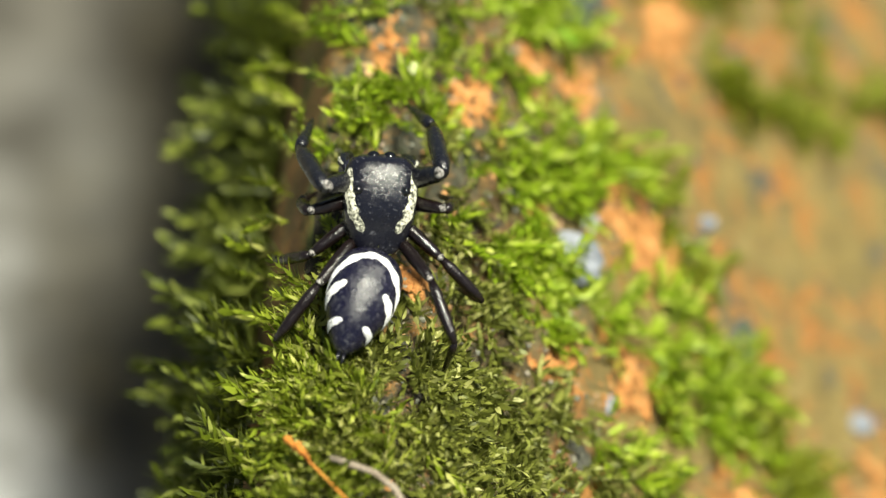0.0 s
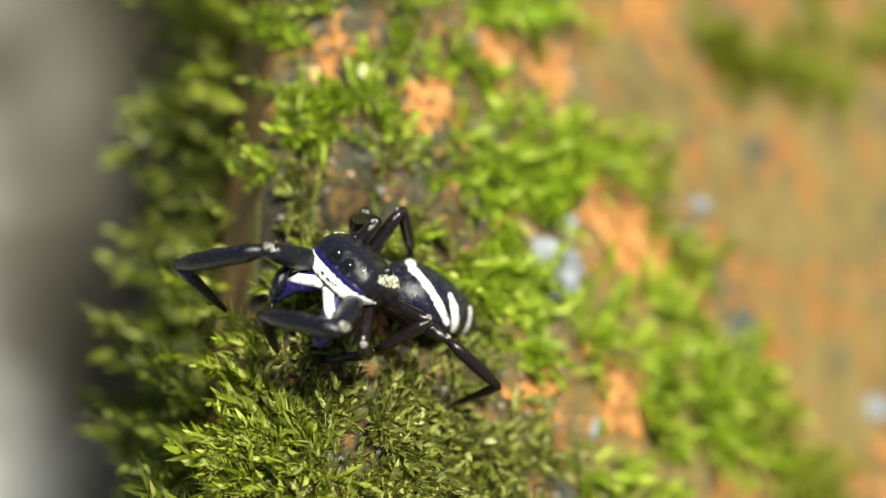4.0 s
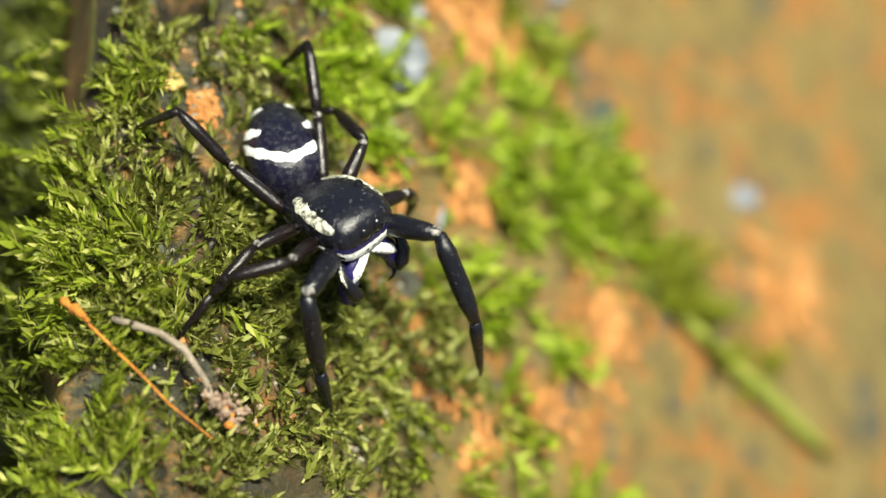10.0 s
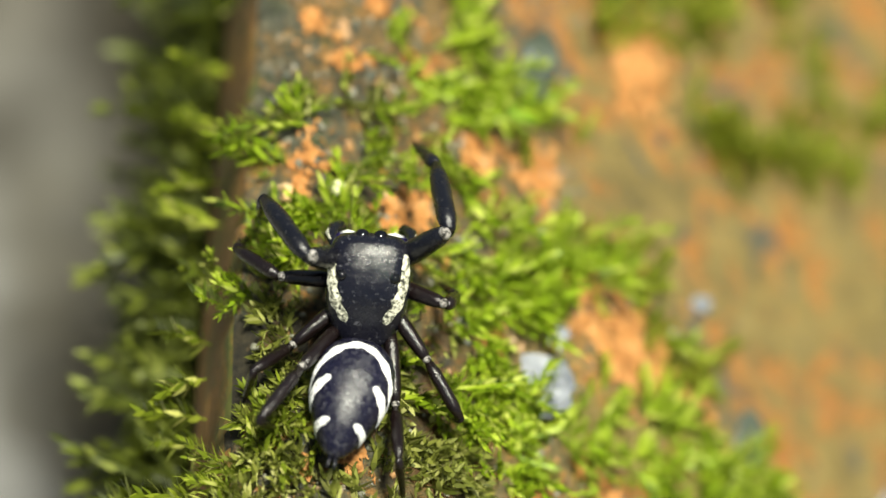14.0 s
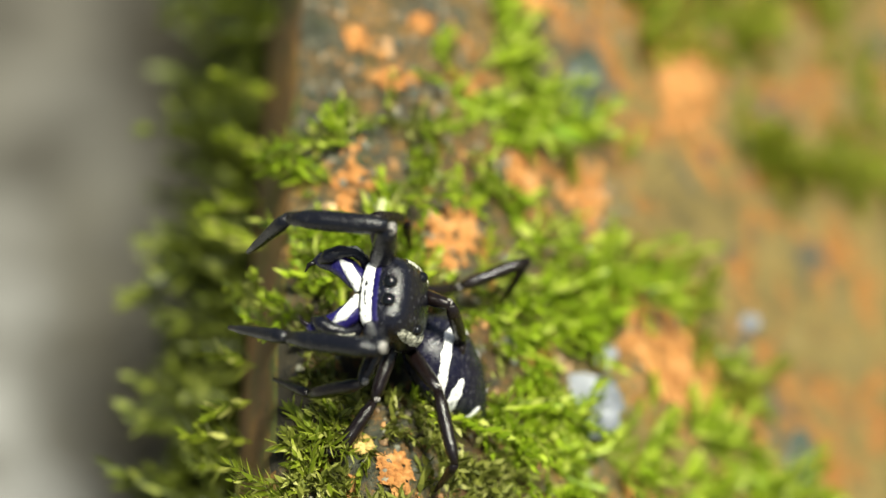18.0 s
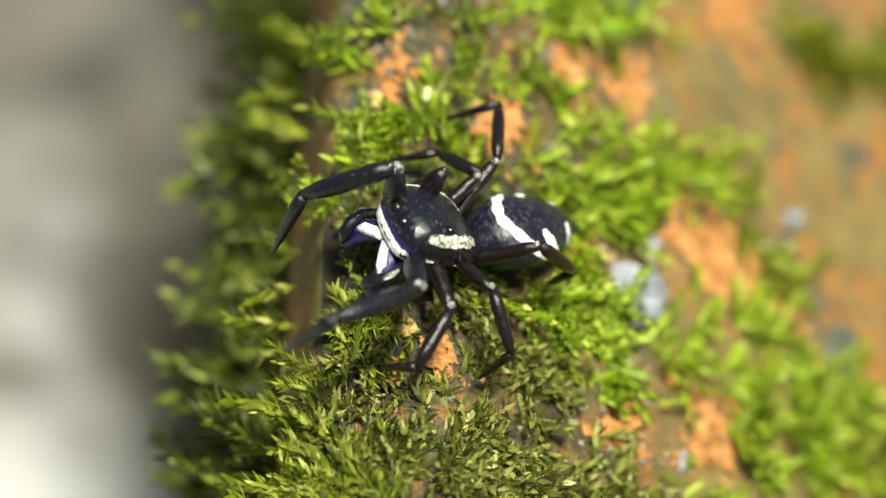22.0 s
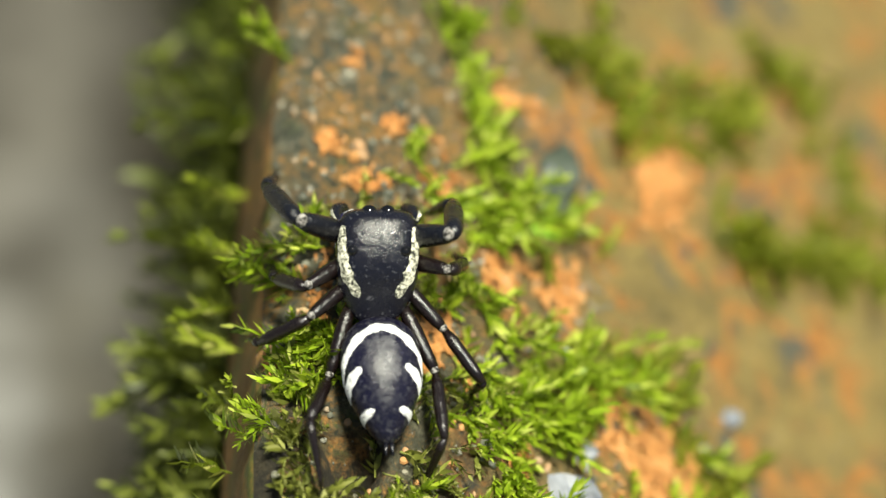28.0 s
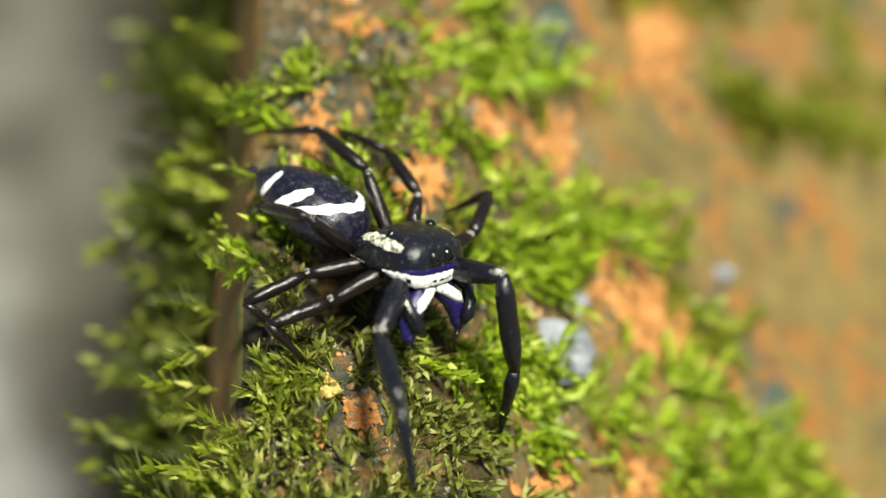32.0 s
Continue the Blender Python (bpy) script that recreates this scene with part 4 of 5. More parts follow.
blade = tagged(new("green_stem"), "thick yellow-green plant stem lying on the slope", "stem")
part("stalk", *tube([lying(12.9, -4.6, 0.1), lying(14.0, -5.7, 0.3), lying(15.4, -6.3, 0.45), lying(17.2, -6.8, 0.5), lying(19.0, -7.2, 0.45), lying(20.2, -7.3, 0.4)], [0.14, 0.22, 0.27, 0.3, 0.32, 0.16], 10), GRASS, blade)


# ---- single leaves that stand out ----
LEAF = leafy("leaf_green", (0.12, 0.26, 0.015), (0.20, 0.40, 0.02), (0.28, 0.48, 0.04), (0.34, 0.5, 0.06))


def moss_leaf(points, wide, label):
    """A bent leaf along points in mm."""
    verts, faces, n = [], [], 10
    for k in range(n + 1):
        p = k / n * (len(points) - 1)
        i = min(int(p), len(points) - 2)
        at = Vector(points[i]).lerp(Vector(points[i + 1]), p - i)
        d = (Vector(points[i + 1]) - Vector(points[i])).normalized()
        side = d.cross(Vector((0, -0.6, 0.8))).normalized()
        w = wide * math.sin(math.pi * min(0.97, 0.12 + 0.86 * k / n)) ** 0.8
        verts += [tuple((at + side * w) * MM), tuple((at - Vector((0, -0.6, 0.8)) * w * 0.4) * MM), tuple((at - side * w) * MM)]
    for k in range(n):
        faces += [(3 * k, 3 * k + 1, 3 * k + 4, 3 * k + 3), (3 * k + 1, 3 * k + 2, 3 * k + 5, 3 * k + 4)]
    tagged(new("leaf", mesh_from("leaf", verts, faces, LEAF)), label, "leaf")


moss_leaf([(2.7, 6.3, 1.5), (3.5, 6.3, 1.1), (4.2, 6.8, 0.8), (4.7, 7.6, 0.8)], 0.32, "bright green curled leaf in the moss")


# ---- single moss shoots that stand out from the steep face ----
def moss_shoot(tip_x, tip_y, tip_z, size, label="leafy moss shoot standing out from the stone's steep side"):
    foot = np.array([-6.75 + 0.035 * tip_y, tip_y - RNG.uniform(-0.6, 0.6), tip_z - RNG.uniform(0.2, 1.2)])
    way = np.array([tip_x, tip_y, tip_z]) - foot
    points, tris = sprig(RNG, max(1.4, float(np.linalg.norm(way))), 26, 0.85 * size, 0.12 * size)
    z = way / np.linalg.norm(way)
    y = np.cross(z, np.array([-0.2, -0.3, 1.0]))
    y /= np.linalg.norm(y)
    m = np.stack([np.cross(y, z), y, z])
    verts = (points @ m + foot) * MM
    me = mesh_from("moss_shoot", [tuple(v) for v in verts], [tuple(int(i) for i in t) for t in tris], MOSS["yellow"], False)
    tagged(new("moss_shoot", me), label, "moss shoot", group="moss shoots on the steep side")


for at in ((-8.4, -3.3, 2.2), (-8.8, -6.6, 0.6), (-8.4, -5.4, 2.0), (-8.3, 5.5, 2.6), (-7.1, 11.4, 1.6), (-8.6, 8.2, 1.6), (-8.8, 3.1, 1.8), (-8.5, 5.9, 1.4),
           (-8.0, -1.1, 2.2), (-8.9, -5.6, 1.2), (-9.1, 2.3, 1.2), (-8.9, -8.5, 0.8), (-9.0, -10.8, -0.6), (-9.2, -13.4, 0.2), (-8.2, -15.0, 0.6), (-8.8, -12.6, 1.0), (-7.6, 15.0, 1.4)):
    moss_shoot(*at, 1.0)
moss_shoot(-6.5, 2.4, 4.4, 0.6, "small pale moss tip on the ledge's edge")
moss_shoot(-6.6, -1.6, 3.9, 0.6, "small pale moss tip on the ledge's edge")


def motions():
    stance(0.0, (-3.81, -7.22, 5.61), (29.7, 1.9, 3.9), (-12, -18),
           ((-33, 51, 70, -48, 110, -50), (-23, 22, 79, -66, 135, -57), (-40, -8, 7, -60, 76, -72), (-55, 19, -54, -13, 125, -61), (-7, 59, 95, -44, 118, -56), (-21, 40, 55, -65, 121, -65), (-43, 7, -41, -15, 135, -56), (-60, 36, -69, 1, -104, -70)))
    stance(0.5, (-3.80, -7.06, 5.69), (30.7, 4.7, 8.1), (-11, -16),
           ((-26, 49, 71, -51, 124, -52), (-21, 9, 73, -65, 156, -42), (-42, -11, -34, -29, 131, -63), (-56, 14, -57, 6, 129, -70), (-11, 65, 91, -39, 135, -56), (-25, 45, 31, -63, 125, -65), (-44, 11, -42, -9, 135, -60), (-61, 34, -69, 12, -117, -71)))
    stance(1.0, (-3.79, -6.90, 5.78), (31.7, 7.5, 12.4), (-9, -15),
           ((-19, 47, 81, -59, 131, -56), (-20, -5, 72, -67, 166, -30), (-45, -13, -55, -13, -165, -79), (-57, 9, -61, 10, -152, -83), (-16, 70, 99, -51, 130, -56), (-28, 49, 15, -66, 110, -73), (-44, 16, -45, -6, 136, -67), (-62, 32, -71, 12, -119, -70)))
    stance(1.5, (-4.30, -7.08, 5.68), (12.6, 9.2, 19.4), (4, -10),
           ((-34, 32, 59, -39, 152, -46), (-39, -13, 59, -46, 158, -27), (-52, -29, -55, -5, 131, -61), (-71, -14, -72, 15, 154, -87), (-1, 26, 100, -25, 167, -35), (-36, 35, 7, -31, 130, -50), (-44, 3, -48, 6, -162, -84), (-55, 29, -72, -19, -180, -75)))
    stance(2.0, (-4.81, -7.26, 5.59), (-6.4, 11.0, 26.4), (16, -4),
           ((-49, 18, 66, -37, 113, -55), (-58, -20, 72, -48, 108, -44), (-60, -46, -59, -15, 119, -57), (-86, -36, -81, -14, -61, -75), (14, -19, 86, -11, 174, -11), (-43, 22, 1, -23, 115, -52), (-44, -10, -60, -41, -66, -55), (-49, 25, -76, -63, -159, -80)))
    stance(2.5, (-3.96, -7.56, 5.53), (20.2, 6.4, 52.5), (-1, -33),
           ((-16, 23, 68, -36, 173, -59), (-30, -30, 52, -52, 151, -38), (-39, -38, -27, 10, 101, -68), (-52, -5, -58, 19, -116, -74), (58, 9, 76, -44, -143, -20), (-14, 75, -41, -49, -63, -68), (-34, 25, -104, -20, -134, -39), (-49, 47, -118, -34, -169, -52)))
    stance(3.0, (-3.10, -7.86, 5.46), (46.9, 1.8, 78.5), (-18, -61),
           ((17, 28, 131, -72, 169, -72), (-3, -39, -164, -77, 179, -50), (-19, -30, -5, -15, 143, -64), (-18, 27, -49, 7, -110, -49), (102, 37, 32, -78, -79, -75), (-165, 52, -30, -22, -56, -45), (-24, 60, -116, -22, -143, -35), (-48, 69, -137, -29, -167, -41)))
    stance(3.5, (-2.90, -8.54, 5.71), (53.8, -6.9, 115.6), (-7, -20),
           ((56, -17, -150, -27, -120, -40), (38, -21, -123, -33, -158, -41), (7, 23, -60, -86, -169, -64), (8, 22, -39, -14, -91, -50), (88, -11, -25, -35, -107, -34), (-165, 70, -59, -16, -84, -33), (-19, 64, -122, -25, -152, -37), (-47, 76, -142, -39, -178, -47)))
    stance(4.0, (-2.77, -8.80, 5.55), (46.2, -2.8, 130.5), (-1, -24),
           ((57, -10, -173, -31, -88, -30), (37, -26, -106, -18, 178, -44), (2, 22, 159, -68, 176, -52), (-5, 10, -46, -10, -151, -53), (72, -7, 3, -49, -117, -16), (-156, 83, -41, -25, -113, -50), (-32, 51, -98, -31, 150, -40), (-46, 86, -98, -35, 148, -49)))
    stance(4.5, (-2.65, -9.06, 5.39), (38.5, 1.4, 145.5), (6, -27),
           ((58, -2, 142, -68, -109, -11), (36, -30, -72, -48, -173, -14), (-3, 21, 159, -49, 172, -42), (-19, -2, -56, -6, -178, -50), (56, -3, 52, -52, -107, -13), (33, 83, -24, -33, -114, -54), (-45, 38, -58, -39, 132, -20), (135, 85, -72, -17, 153, -55)))
    stance(5.0, (-2.52, -9.31, 5.23), (30.8, 5.5, 160.4), (12, -31),
           ((59, 5, 101, -61, -118, -37), (34, -35, 2, -74, -149, -19), (-8, 20, 162, -34, 175, -39), (-33, -14, -58, 1, -179, -58), (40, 1, 79, -31, -93, -35), (42, 70, -14, -28, -90, -55), (-57, 26, -26, 0, 126, -36), (137, 75, -65, 0, -157, -65)))
    stance(5.5, (-2.39, -9.57, 5.06), (23.2, 9.6, 175.4), (19, -35),
           ((59, 13, 114, -59, 176, -71), (33, -40, 76, -68, -154, -54), (-13, 19, 179, -22, 161, -45), (-46, -26, -55, -1, -152, -80), (24, 5, 81, -11, -61, -63), (51, 57, -25, -23, -50, -38), (-70, 13, -48, 31, 55, -37), (138, 66, -75, -6, -109, -44)))
    stance(6.0, (-2.83, -10.12, 5.12), (12.7, 7.2, 181.6), (30, -49),
           ((66, 21, 121, -39, -139, -65), (41, -31, 97, -54, -178, -63), (31, -32, 17, -64, -139, -72), (-13, -22, -49, -28, -104, -64), (26, 11, 90, 2, -76, -74), (49, 73, -36, -27, -62, -40), (121, 77, -53, -20, -50, -46), (-102, 6, -105, 33, 123, -67)))
    stance(6.5, (-2.44, -10.51, 5.17), (19.1, 4.7, 181.4), (17, -26),
           ((55, 8, 106, -22, -145, -68), (34, 2, 15, -68, -145, -43), (-8, -9, -41, -35, -157, -63), (-28, 9, -55, -23, -129, -70), (35, 20, 87, -16, -136, -78), (30, 49, -50, -16, -81, -35), (-18, 75, -38, -2, -82, -60), (-89, 3, -161, 46, -8, -34)))
    stance(7.0, (-2.05, -10.90, 5.22), (25.4, 2.1, 181.3), (3, -3),
           ((43, -4, 98, -20, 164, -73), (28, 34, -57, -56, -84, -60), (-47, 14, -58, -25, -64, -50), (-44, 39, -65, -36, -80, -62), (44, 28, 97, -58, 110, -68), (12, 25, -64, -11, -87, -28), (24, 48, -55, -13, -79, -29), (-77, -1, -96, 38, 32, -18)))
    stance(7.5, (-1.60, -10.59, 5.28), (35.7, 2.3, 193.0), (-9, 1),
           ((51, -5, 32, -53, -140, -27), (14, 23, -70, -40, -158, -43), (-31, 26, -56, -10, -105, -62), (-60, 26, -61, 26, 153, -87), (54, 17, 99, -60, -122, -61), (13, -2, -34, -31, -175, -25), (10, 31, -30, 9, -137, -47), (-77, 14, -110, 28, 32, -2)))
    stance(8.0, (-1.16, -10.28, 5.33), (46.0, 2.4, 204.6), (-21, 5),
           ((58, -6, -63, -36, -70, -47), (1, 11, -112, -25, -139, -36), (-15, 39, -74, -27, -99, -45), (-77, 14, -112, 50, 2, -37), (64, 6, -147, -74, -119, -61), (15, -28, 20, -77, 4, -88), (-4, 14, -22, 5, -156, -60), (-78, 29, -119, 17, 28, 12)))
    stance(8.5, (-0.19, -10.86, 4.53), (38.6, -7.9, 204.2), (-20, -4),
           ((50, -13, 36, -35, -122, -46), (-22, 60, -90, -27, -171, -49), (-15, 48, -59, -2, -120, -46), (-74, 27, -150, 42, -9, -18), (56, -22, 94, -46, -112, -36), (19, -14, 13, -50, -153, -56), (-4, 7, -25, -1, 179, -42), (-39, 33, 2, 37, -133, -16)))
    stance(9.0, (0.78, -11.45, 3.72), (31.1, -18.3, 203.8), (-19, -13),
           ((41, -21, 96, -20, 44, -72), (135, 71, -89, -21, -108, -42), (-15, 56, -64, 7, -117, -34), (-70, 39, -28, 47, -144, -26), (48, -51, 72, -18, -134, -56), (24, 0, -21, -52, -140, -56), (-4, 0, -37, -21, 169, -28), (0, 37, -41, 22, -118, -33)))
    stance(9.5, (1.35, -11.98, 3.26), (18.2, -12.2, 215.3), (-10, -23),
           ((58, -3, 101, -26, -37, -78), (-17, 48, -64, -37, -142, -63), (-15, 45, -70, 0, -111, -32), (-60, 36, -40, 50, -124, -39), (34, -23, 63, -38, -138, -43), (19, 9, -20, -21, -127, -57), (-5, 5, 4, 1, -143, -72), (-37, 34, -37, 39, -111, -34)))
    stance(10.0, (1.93, -12.52, 2.81), (5.2, -6.2, 226.8), (0, -33),
           ((75, 14, 95, -56, 34, -84), (11, -13, -31, -51, -74, -69), (-15, 33, -72, -12, -95, -31), (-49, 32, -53, 31, -101, -57), (21, 5, 89, -80, 163, -81), (15, 19, -36, -11, -99, -49), (-6, 10, -1, -23, -14, -45), (-74, 30, -74, 41, -75, -43)))
    stance(10.5, (1.56, -11.18, 2.85), (11.5, -0.6, 246.8), (-30, -0),
           ((30, -7, 81, -53, -147, -59), (17, -5, -11, -58, -159, -49), (-15, 63, -36, -14, -108, -70), (-60, 57, -61, 48, -48, -64), (14, 11, 70, -58, -149, -70), (2, 1, -33, -16, -177, -40), (-22, 4, -9, 37, -34, -71), (-58, 32, -17, 55, -126, -40)))
    stance(11.0, (1.19, -9.84, 2.89), (17.8, 5.0, 266.8), (-60, 32),
           ((-15, -29, 68, -66, 101, -69), (22, 2, -154, -77, -158, -50), (165, 88, -19, -32, -144, -86), (-71, 81, -72, 41, -35, -49), (6, 16, 67, -64, 64, -75), (-10, -16, -8, -33, 168, -62), (-38, -3, -59, 52, 43, -54), (-43, 33, -10, 61, -98, -52)))
    stance(11.5, (0.25, -9.85, 3.54), (33.7, 2.3, 309.0), (-48, -10),
           ((6, 18, 72, -55, -159, -48), (-5, 13, -168, -51, 180, -43), (-26, 55, -48, 7, 170, -51), (-56, 75, -12, 9, 66, -43), (11, 12, 59, -64, -146, -34), (-15, -6, -66, -54, 161, -32), (-48, 7, -63, 5, 130, -35), (-63, 40, -49, 53, -149, -42)))
    stance(12.0, (-0.69, -9.86, 4.19), (49.5, -0.4, 351.2), (-35, -52),
           ((27, 65, 87, -57, 104, -79), (-33, 24, -149, -39, 176, -43), (-37, 19, -47, 53, -11, -32), (-41, 69, 42, -47, 85, -55), (16, 9, 56, -80, -177, -71), (-19, 4, -61, -74, -170, -75), (-59, 17, -67, -5, 165, -78), (-84, 46, -106, 43, -140, -30)))
    stance(12.5, (-1.10, -7.77, 4.71), (40.7, 6.1, 361.4), (-25, -36),
           ((2, 56, 78, -37, -125, -76), (-20, 12, -17, -72, 161, -11), (-38, 17, -39, 42, 5, -67), (-51, 41, -22, -12, 143, -16), (11, 37, 77, -55, 178, -61), (-19, 25, 11, -64, 144, -67), (-55, 21, -53, -16, 123, -67), (-83, 25, -88, 46, -119, -35)))
    stance(13.0, (-1.51, -5.68, 5.23), (31.9, 12.5, 371.7), (-15, -20),
           ((-22, 48, 65, -47, -137, -82), (-7, 1, 41, -43, 150, -57), (-39, 15, -37, 3, 135, -72), (-61, 12, -58, 48, -84, -55), (6, 65, 88, -46, 157, -65), (-18, 46, 29, -60, 84, -73), (-51, 26, -38, -31, 102, -74), (-83, 3, -86, 16, -88, -15)))
    stance(13.5, (-1.65, -4.89, 5.38), (31.6, 7.9, 364.2), (-20, -15),
           ((-19, 56, 60, -36, -98, -82), (-4, 7, 37, -31, 138, -60), (-42, 8, -42, 38, -13, -84), (-58, 26, -52, 51, -103, -68), (18, 54, 95, -36, 149, -65), (-19, 37, 33, -57, 136, -61), (-51, 14, -49, -16, 123, -72), (-83, 5, -82, 44, -86, -37)))
    stance(14.0, (-1.78, -4.10, 5.53), (31.4, 3.3, 356.7), (-25, -10),
           ((-15, 63, 51, -39, -53, -82), (-2, 13, 31, -35, 115, -69), (-45, 1, -42, 48, -70, -61), (-55, 41, -58, 30, -167, -77), (30, 42, 103, -42, 128, -63), (-20, 28, 58, -74, 135, -66), (-52, 2, -56, -4, 157, -82), (-82, 7, -83, 46, -78, -54)))
    stance(14.5, (-2.26, -2.97, 6.04), (32.5, 5.4, 368.6), (-16, -14),
           ((-11, 57, 61, -49, 88, -75), (-18, 13, 53, -58, 118, -63), (-46, -5, -45, 43, -80, -61), (-59, 19, -56, 45, -133, -76), (32, 60, 94, -42, 114, -60), (-23, 32, -40, -60, -169, -80), (-48, 11, -71, -14, -84, -39), (-72, 11, -77, 35, -148, -45)))
    stance(15.0, (-2.32, -3.21, 6.02), (40.7, 8.0, 370.1), (-27, -20),
           ((-4, 55, 63, -48, 130, -79), (-9, 6, 41, -64, 154, -60), (-45, 2, -42, 44, -94, -61), (-49, 31, -43, 44, -135, -58), (43, 47, 99, -43, 126, -63), (-2, 36, -42, -45, -157, -61), (-33, 26, -68, -2, -95, -35), (-66, 7, -61, 39, -157, -11)))
    stance(15.5, (-2.38, -3.45, 6.01), (48.9, 10.6, 371.6), (-37, -27),
           ((3, 53, 65, -52, 162, -78), (0, -2, 22, -73, 177, -55), (-44, 10, -41, 43, -107, -60), (-40, 43, -37, 40, -133, -45), (53, 34, 103, -48, 138, -67), (19, 39, -42, -38, -140, -51), (-19, 40, -64, 3, -96, -28), (-59, 3, -66, 41, -167, 17)))
    stance(16.0, (-2.45, -3.69, 5.99), (57.1, 13.2, 373.1), (-47, -33),
           ((10, 52, 67, -61, 180, -76), (9, -9, -37, -78, -167, -52), (-43, 17, -40, 42, -119, -58), (-30, 54, -37, 36, -127, -37), (64, 21, 106, -56, 150, -72), (41, 43, -46, -37, -118, -46), (-5, 55, -61, 3, -89, -22), (-53, -1, -80, 52, -170, 35)))
    stance(16.5, (-2.51, -3.93, 5.98), (65.3, 15.8, 374.6), (-57, -39),
           ((17, 50, 73, -73, -170, -77), (18, -16, -94, -68, -147, -54), (-42, 24, -41, 39, -129, -55), (-21, 66, -38, 33, -119, -29), (75, 7, 113, -70, 152, -77), (62, 46, -56, -38, -90, -43), (9, 69, -55, 2, -77, -16), (-46, -5, -115, 63, -158, 54)))
    stance(17.0, (-2.88, -4.09, 6.12), (66.5, 4.4, 377.8), (-58, -32),
           ((23, 49, -3, -77, -143, -74), (23, -9, -103, -68, -148, -50), (-31, 38, -38, 30, -130, -61), (-13, 71, -25, 34, -100, -27), (79, 29, 96, -80, -75, -75), (45, 50, -18, -71, -95, -71), (13, 68, -68, -3, -91, -20), (-65, 70, -98, 63, -108, -28)))
    stance(17.5, (-2.54, -4.47, 6.24), (66.9, -7.8, 410.7), (-35, -34),
           ((37, 39, 59, -72, -138, -54), (23, -7, -54, -69, -161, -31), (-17, 11, -16, 6, 161, -71), (5, 56, -13, 27, -97, -45), (73, 30, 86, -61, -93, -41), (30, 17, -37, -28, -137, -44), (-2, 89, -87, -1, -125, -27), (-66, 41, -106, 40, 135, -68)))
    stance(18.0, (-2.19, -4.85, 6.36), (67.3, -20.0, 443.6), (-12, -36),
           ((51, 29, 177, -81, -133, -70), (22, -5, -74, -77, -142, -62), (-3, -16, 1, -32, 173, -63), (22, 42, -13, 14, -78, -40), (68, 30, 75, -77, -108, -54), (15, -15, -73, 3, -104, -20), (163, 69, -108, -12, -133, -28), (-67, 12, -39, 54, -129, -41)))
    stance(18.5, (-1.69, -4.75, 6.18), (63.0, -23.7, 467.1), (-12, -26),
           ((56, 29, 91, -51, -118, -47), (36, -12, -147, -79, -144, -41), (-9, 34, 130, -80, 156, -71), (-29, 29, -22, 18, 127, -67), (65, 18, 88, -51, -96, -49), (18, -15, -61, -2, -139, -39), (-40, 60, -85, -16, 159, -49), (-68, 13, -13, 59, -141, -49)))
    stance(19.0, (-1.18, -4.65, 6.01), (58.8, -27.3, 490.6), (-12, -17),
           ((60, 30, 80, -41, -132, -66), (50, -20, -143, -63, -129, -37), (-15, 84, -44, -77, -178, -75), (-79, 16, -24, 7, 72, -42), (62, 7, 87, -47, -76, -59), (21, -14, -63, -31, -100, -45), (-62, 9, -69, 59, -36, -69), (-68, 14, -15, 75, -103, -58)))
    stance(19.5, (-1.07, -4.52, 5.87), (54.8, -19.8, 509.6), (-20, -17),
           ((67, 26, 82, -27, -102, -48), (47, -20, -167, -30, -120, -39), (-16, 78, -97, -77, 171, -54), (-61, 45, -28, -29, 106, -52), (62, 9, 82, -40, -77, -49), (13, -22, -31, -10, -149, -48), (-39, 27, -28, 41, -135, -30), (-65, 23, -75, 40, 81, -40)))
    stance(20.0, (-0.96, -4.39, 5.73), (50.9, -12.2, 528.6), (-27, -18),
           ((74, 22, 70, -30, -85, -38), (44, -19, -153, -21, -133, -41), (-17, 72, -134, -64, 178, -52), (-44, 73, -36, -61, 24, -87), (63, 12, 74, -47, -80, -44), (4, -30, -18, -6, -154, -58), (-15, 45, -57, 35, -138, -17), (-63, 31, -39, 30, 97, -42)))
    stance(20.5, (-1.44, -5.28, 5.70), (36.8, -7.5, 531.0), (-9, -22),
           ((67, 11, 91, -17, -99, -55), (29, 1, -153, -15, -149, -50), (11, 37, -62, -62, -172, -35), (1, 51, -29, -50, -164, -60), (52, 29, 43, -43, -95, -49), (2, -5, -12, -7, -166, -58), (-2, 62, -47, 21, -117, -29), (-74, 26, -108, 25, 47, -7)))
    stance(21.0, (-1.93, -6.17, 5.66), (22.7, -2.7, 533.3), (10, -25),
           ((60, -1, 103, -11, -165, -66), (14, 22, -133, -41, -168, -38), (38, 2, -55, -50, -98, -54), (46, 28, -58, -48, -95, -50), (42, 45, -8, -61, -30, -67), (-1, 19, -17, -21, -154, -69), (11, 78, -54, -10, -78, -29), (-85, 21, -87, 72, -84, -55)))
    stance(21.5, (-2.25, -5.93, 5.61), (27.9, -1.3, 502.2), (2, -7),
           ((44, 6, 89, -5, -161, -65), (8, 9, 127, -52, -159, -29), (15, 11, -31, -43, -157, -48), (0, 40, -71, -36, -147, -51), (68, 52, 32, -48, -82, -72), (4, 53, 16, -50, 175, -67), (-26, 67, -25, 5, -22, -74), (-65, 37, -68, 41, 23, -54)))
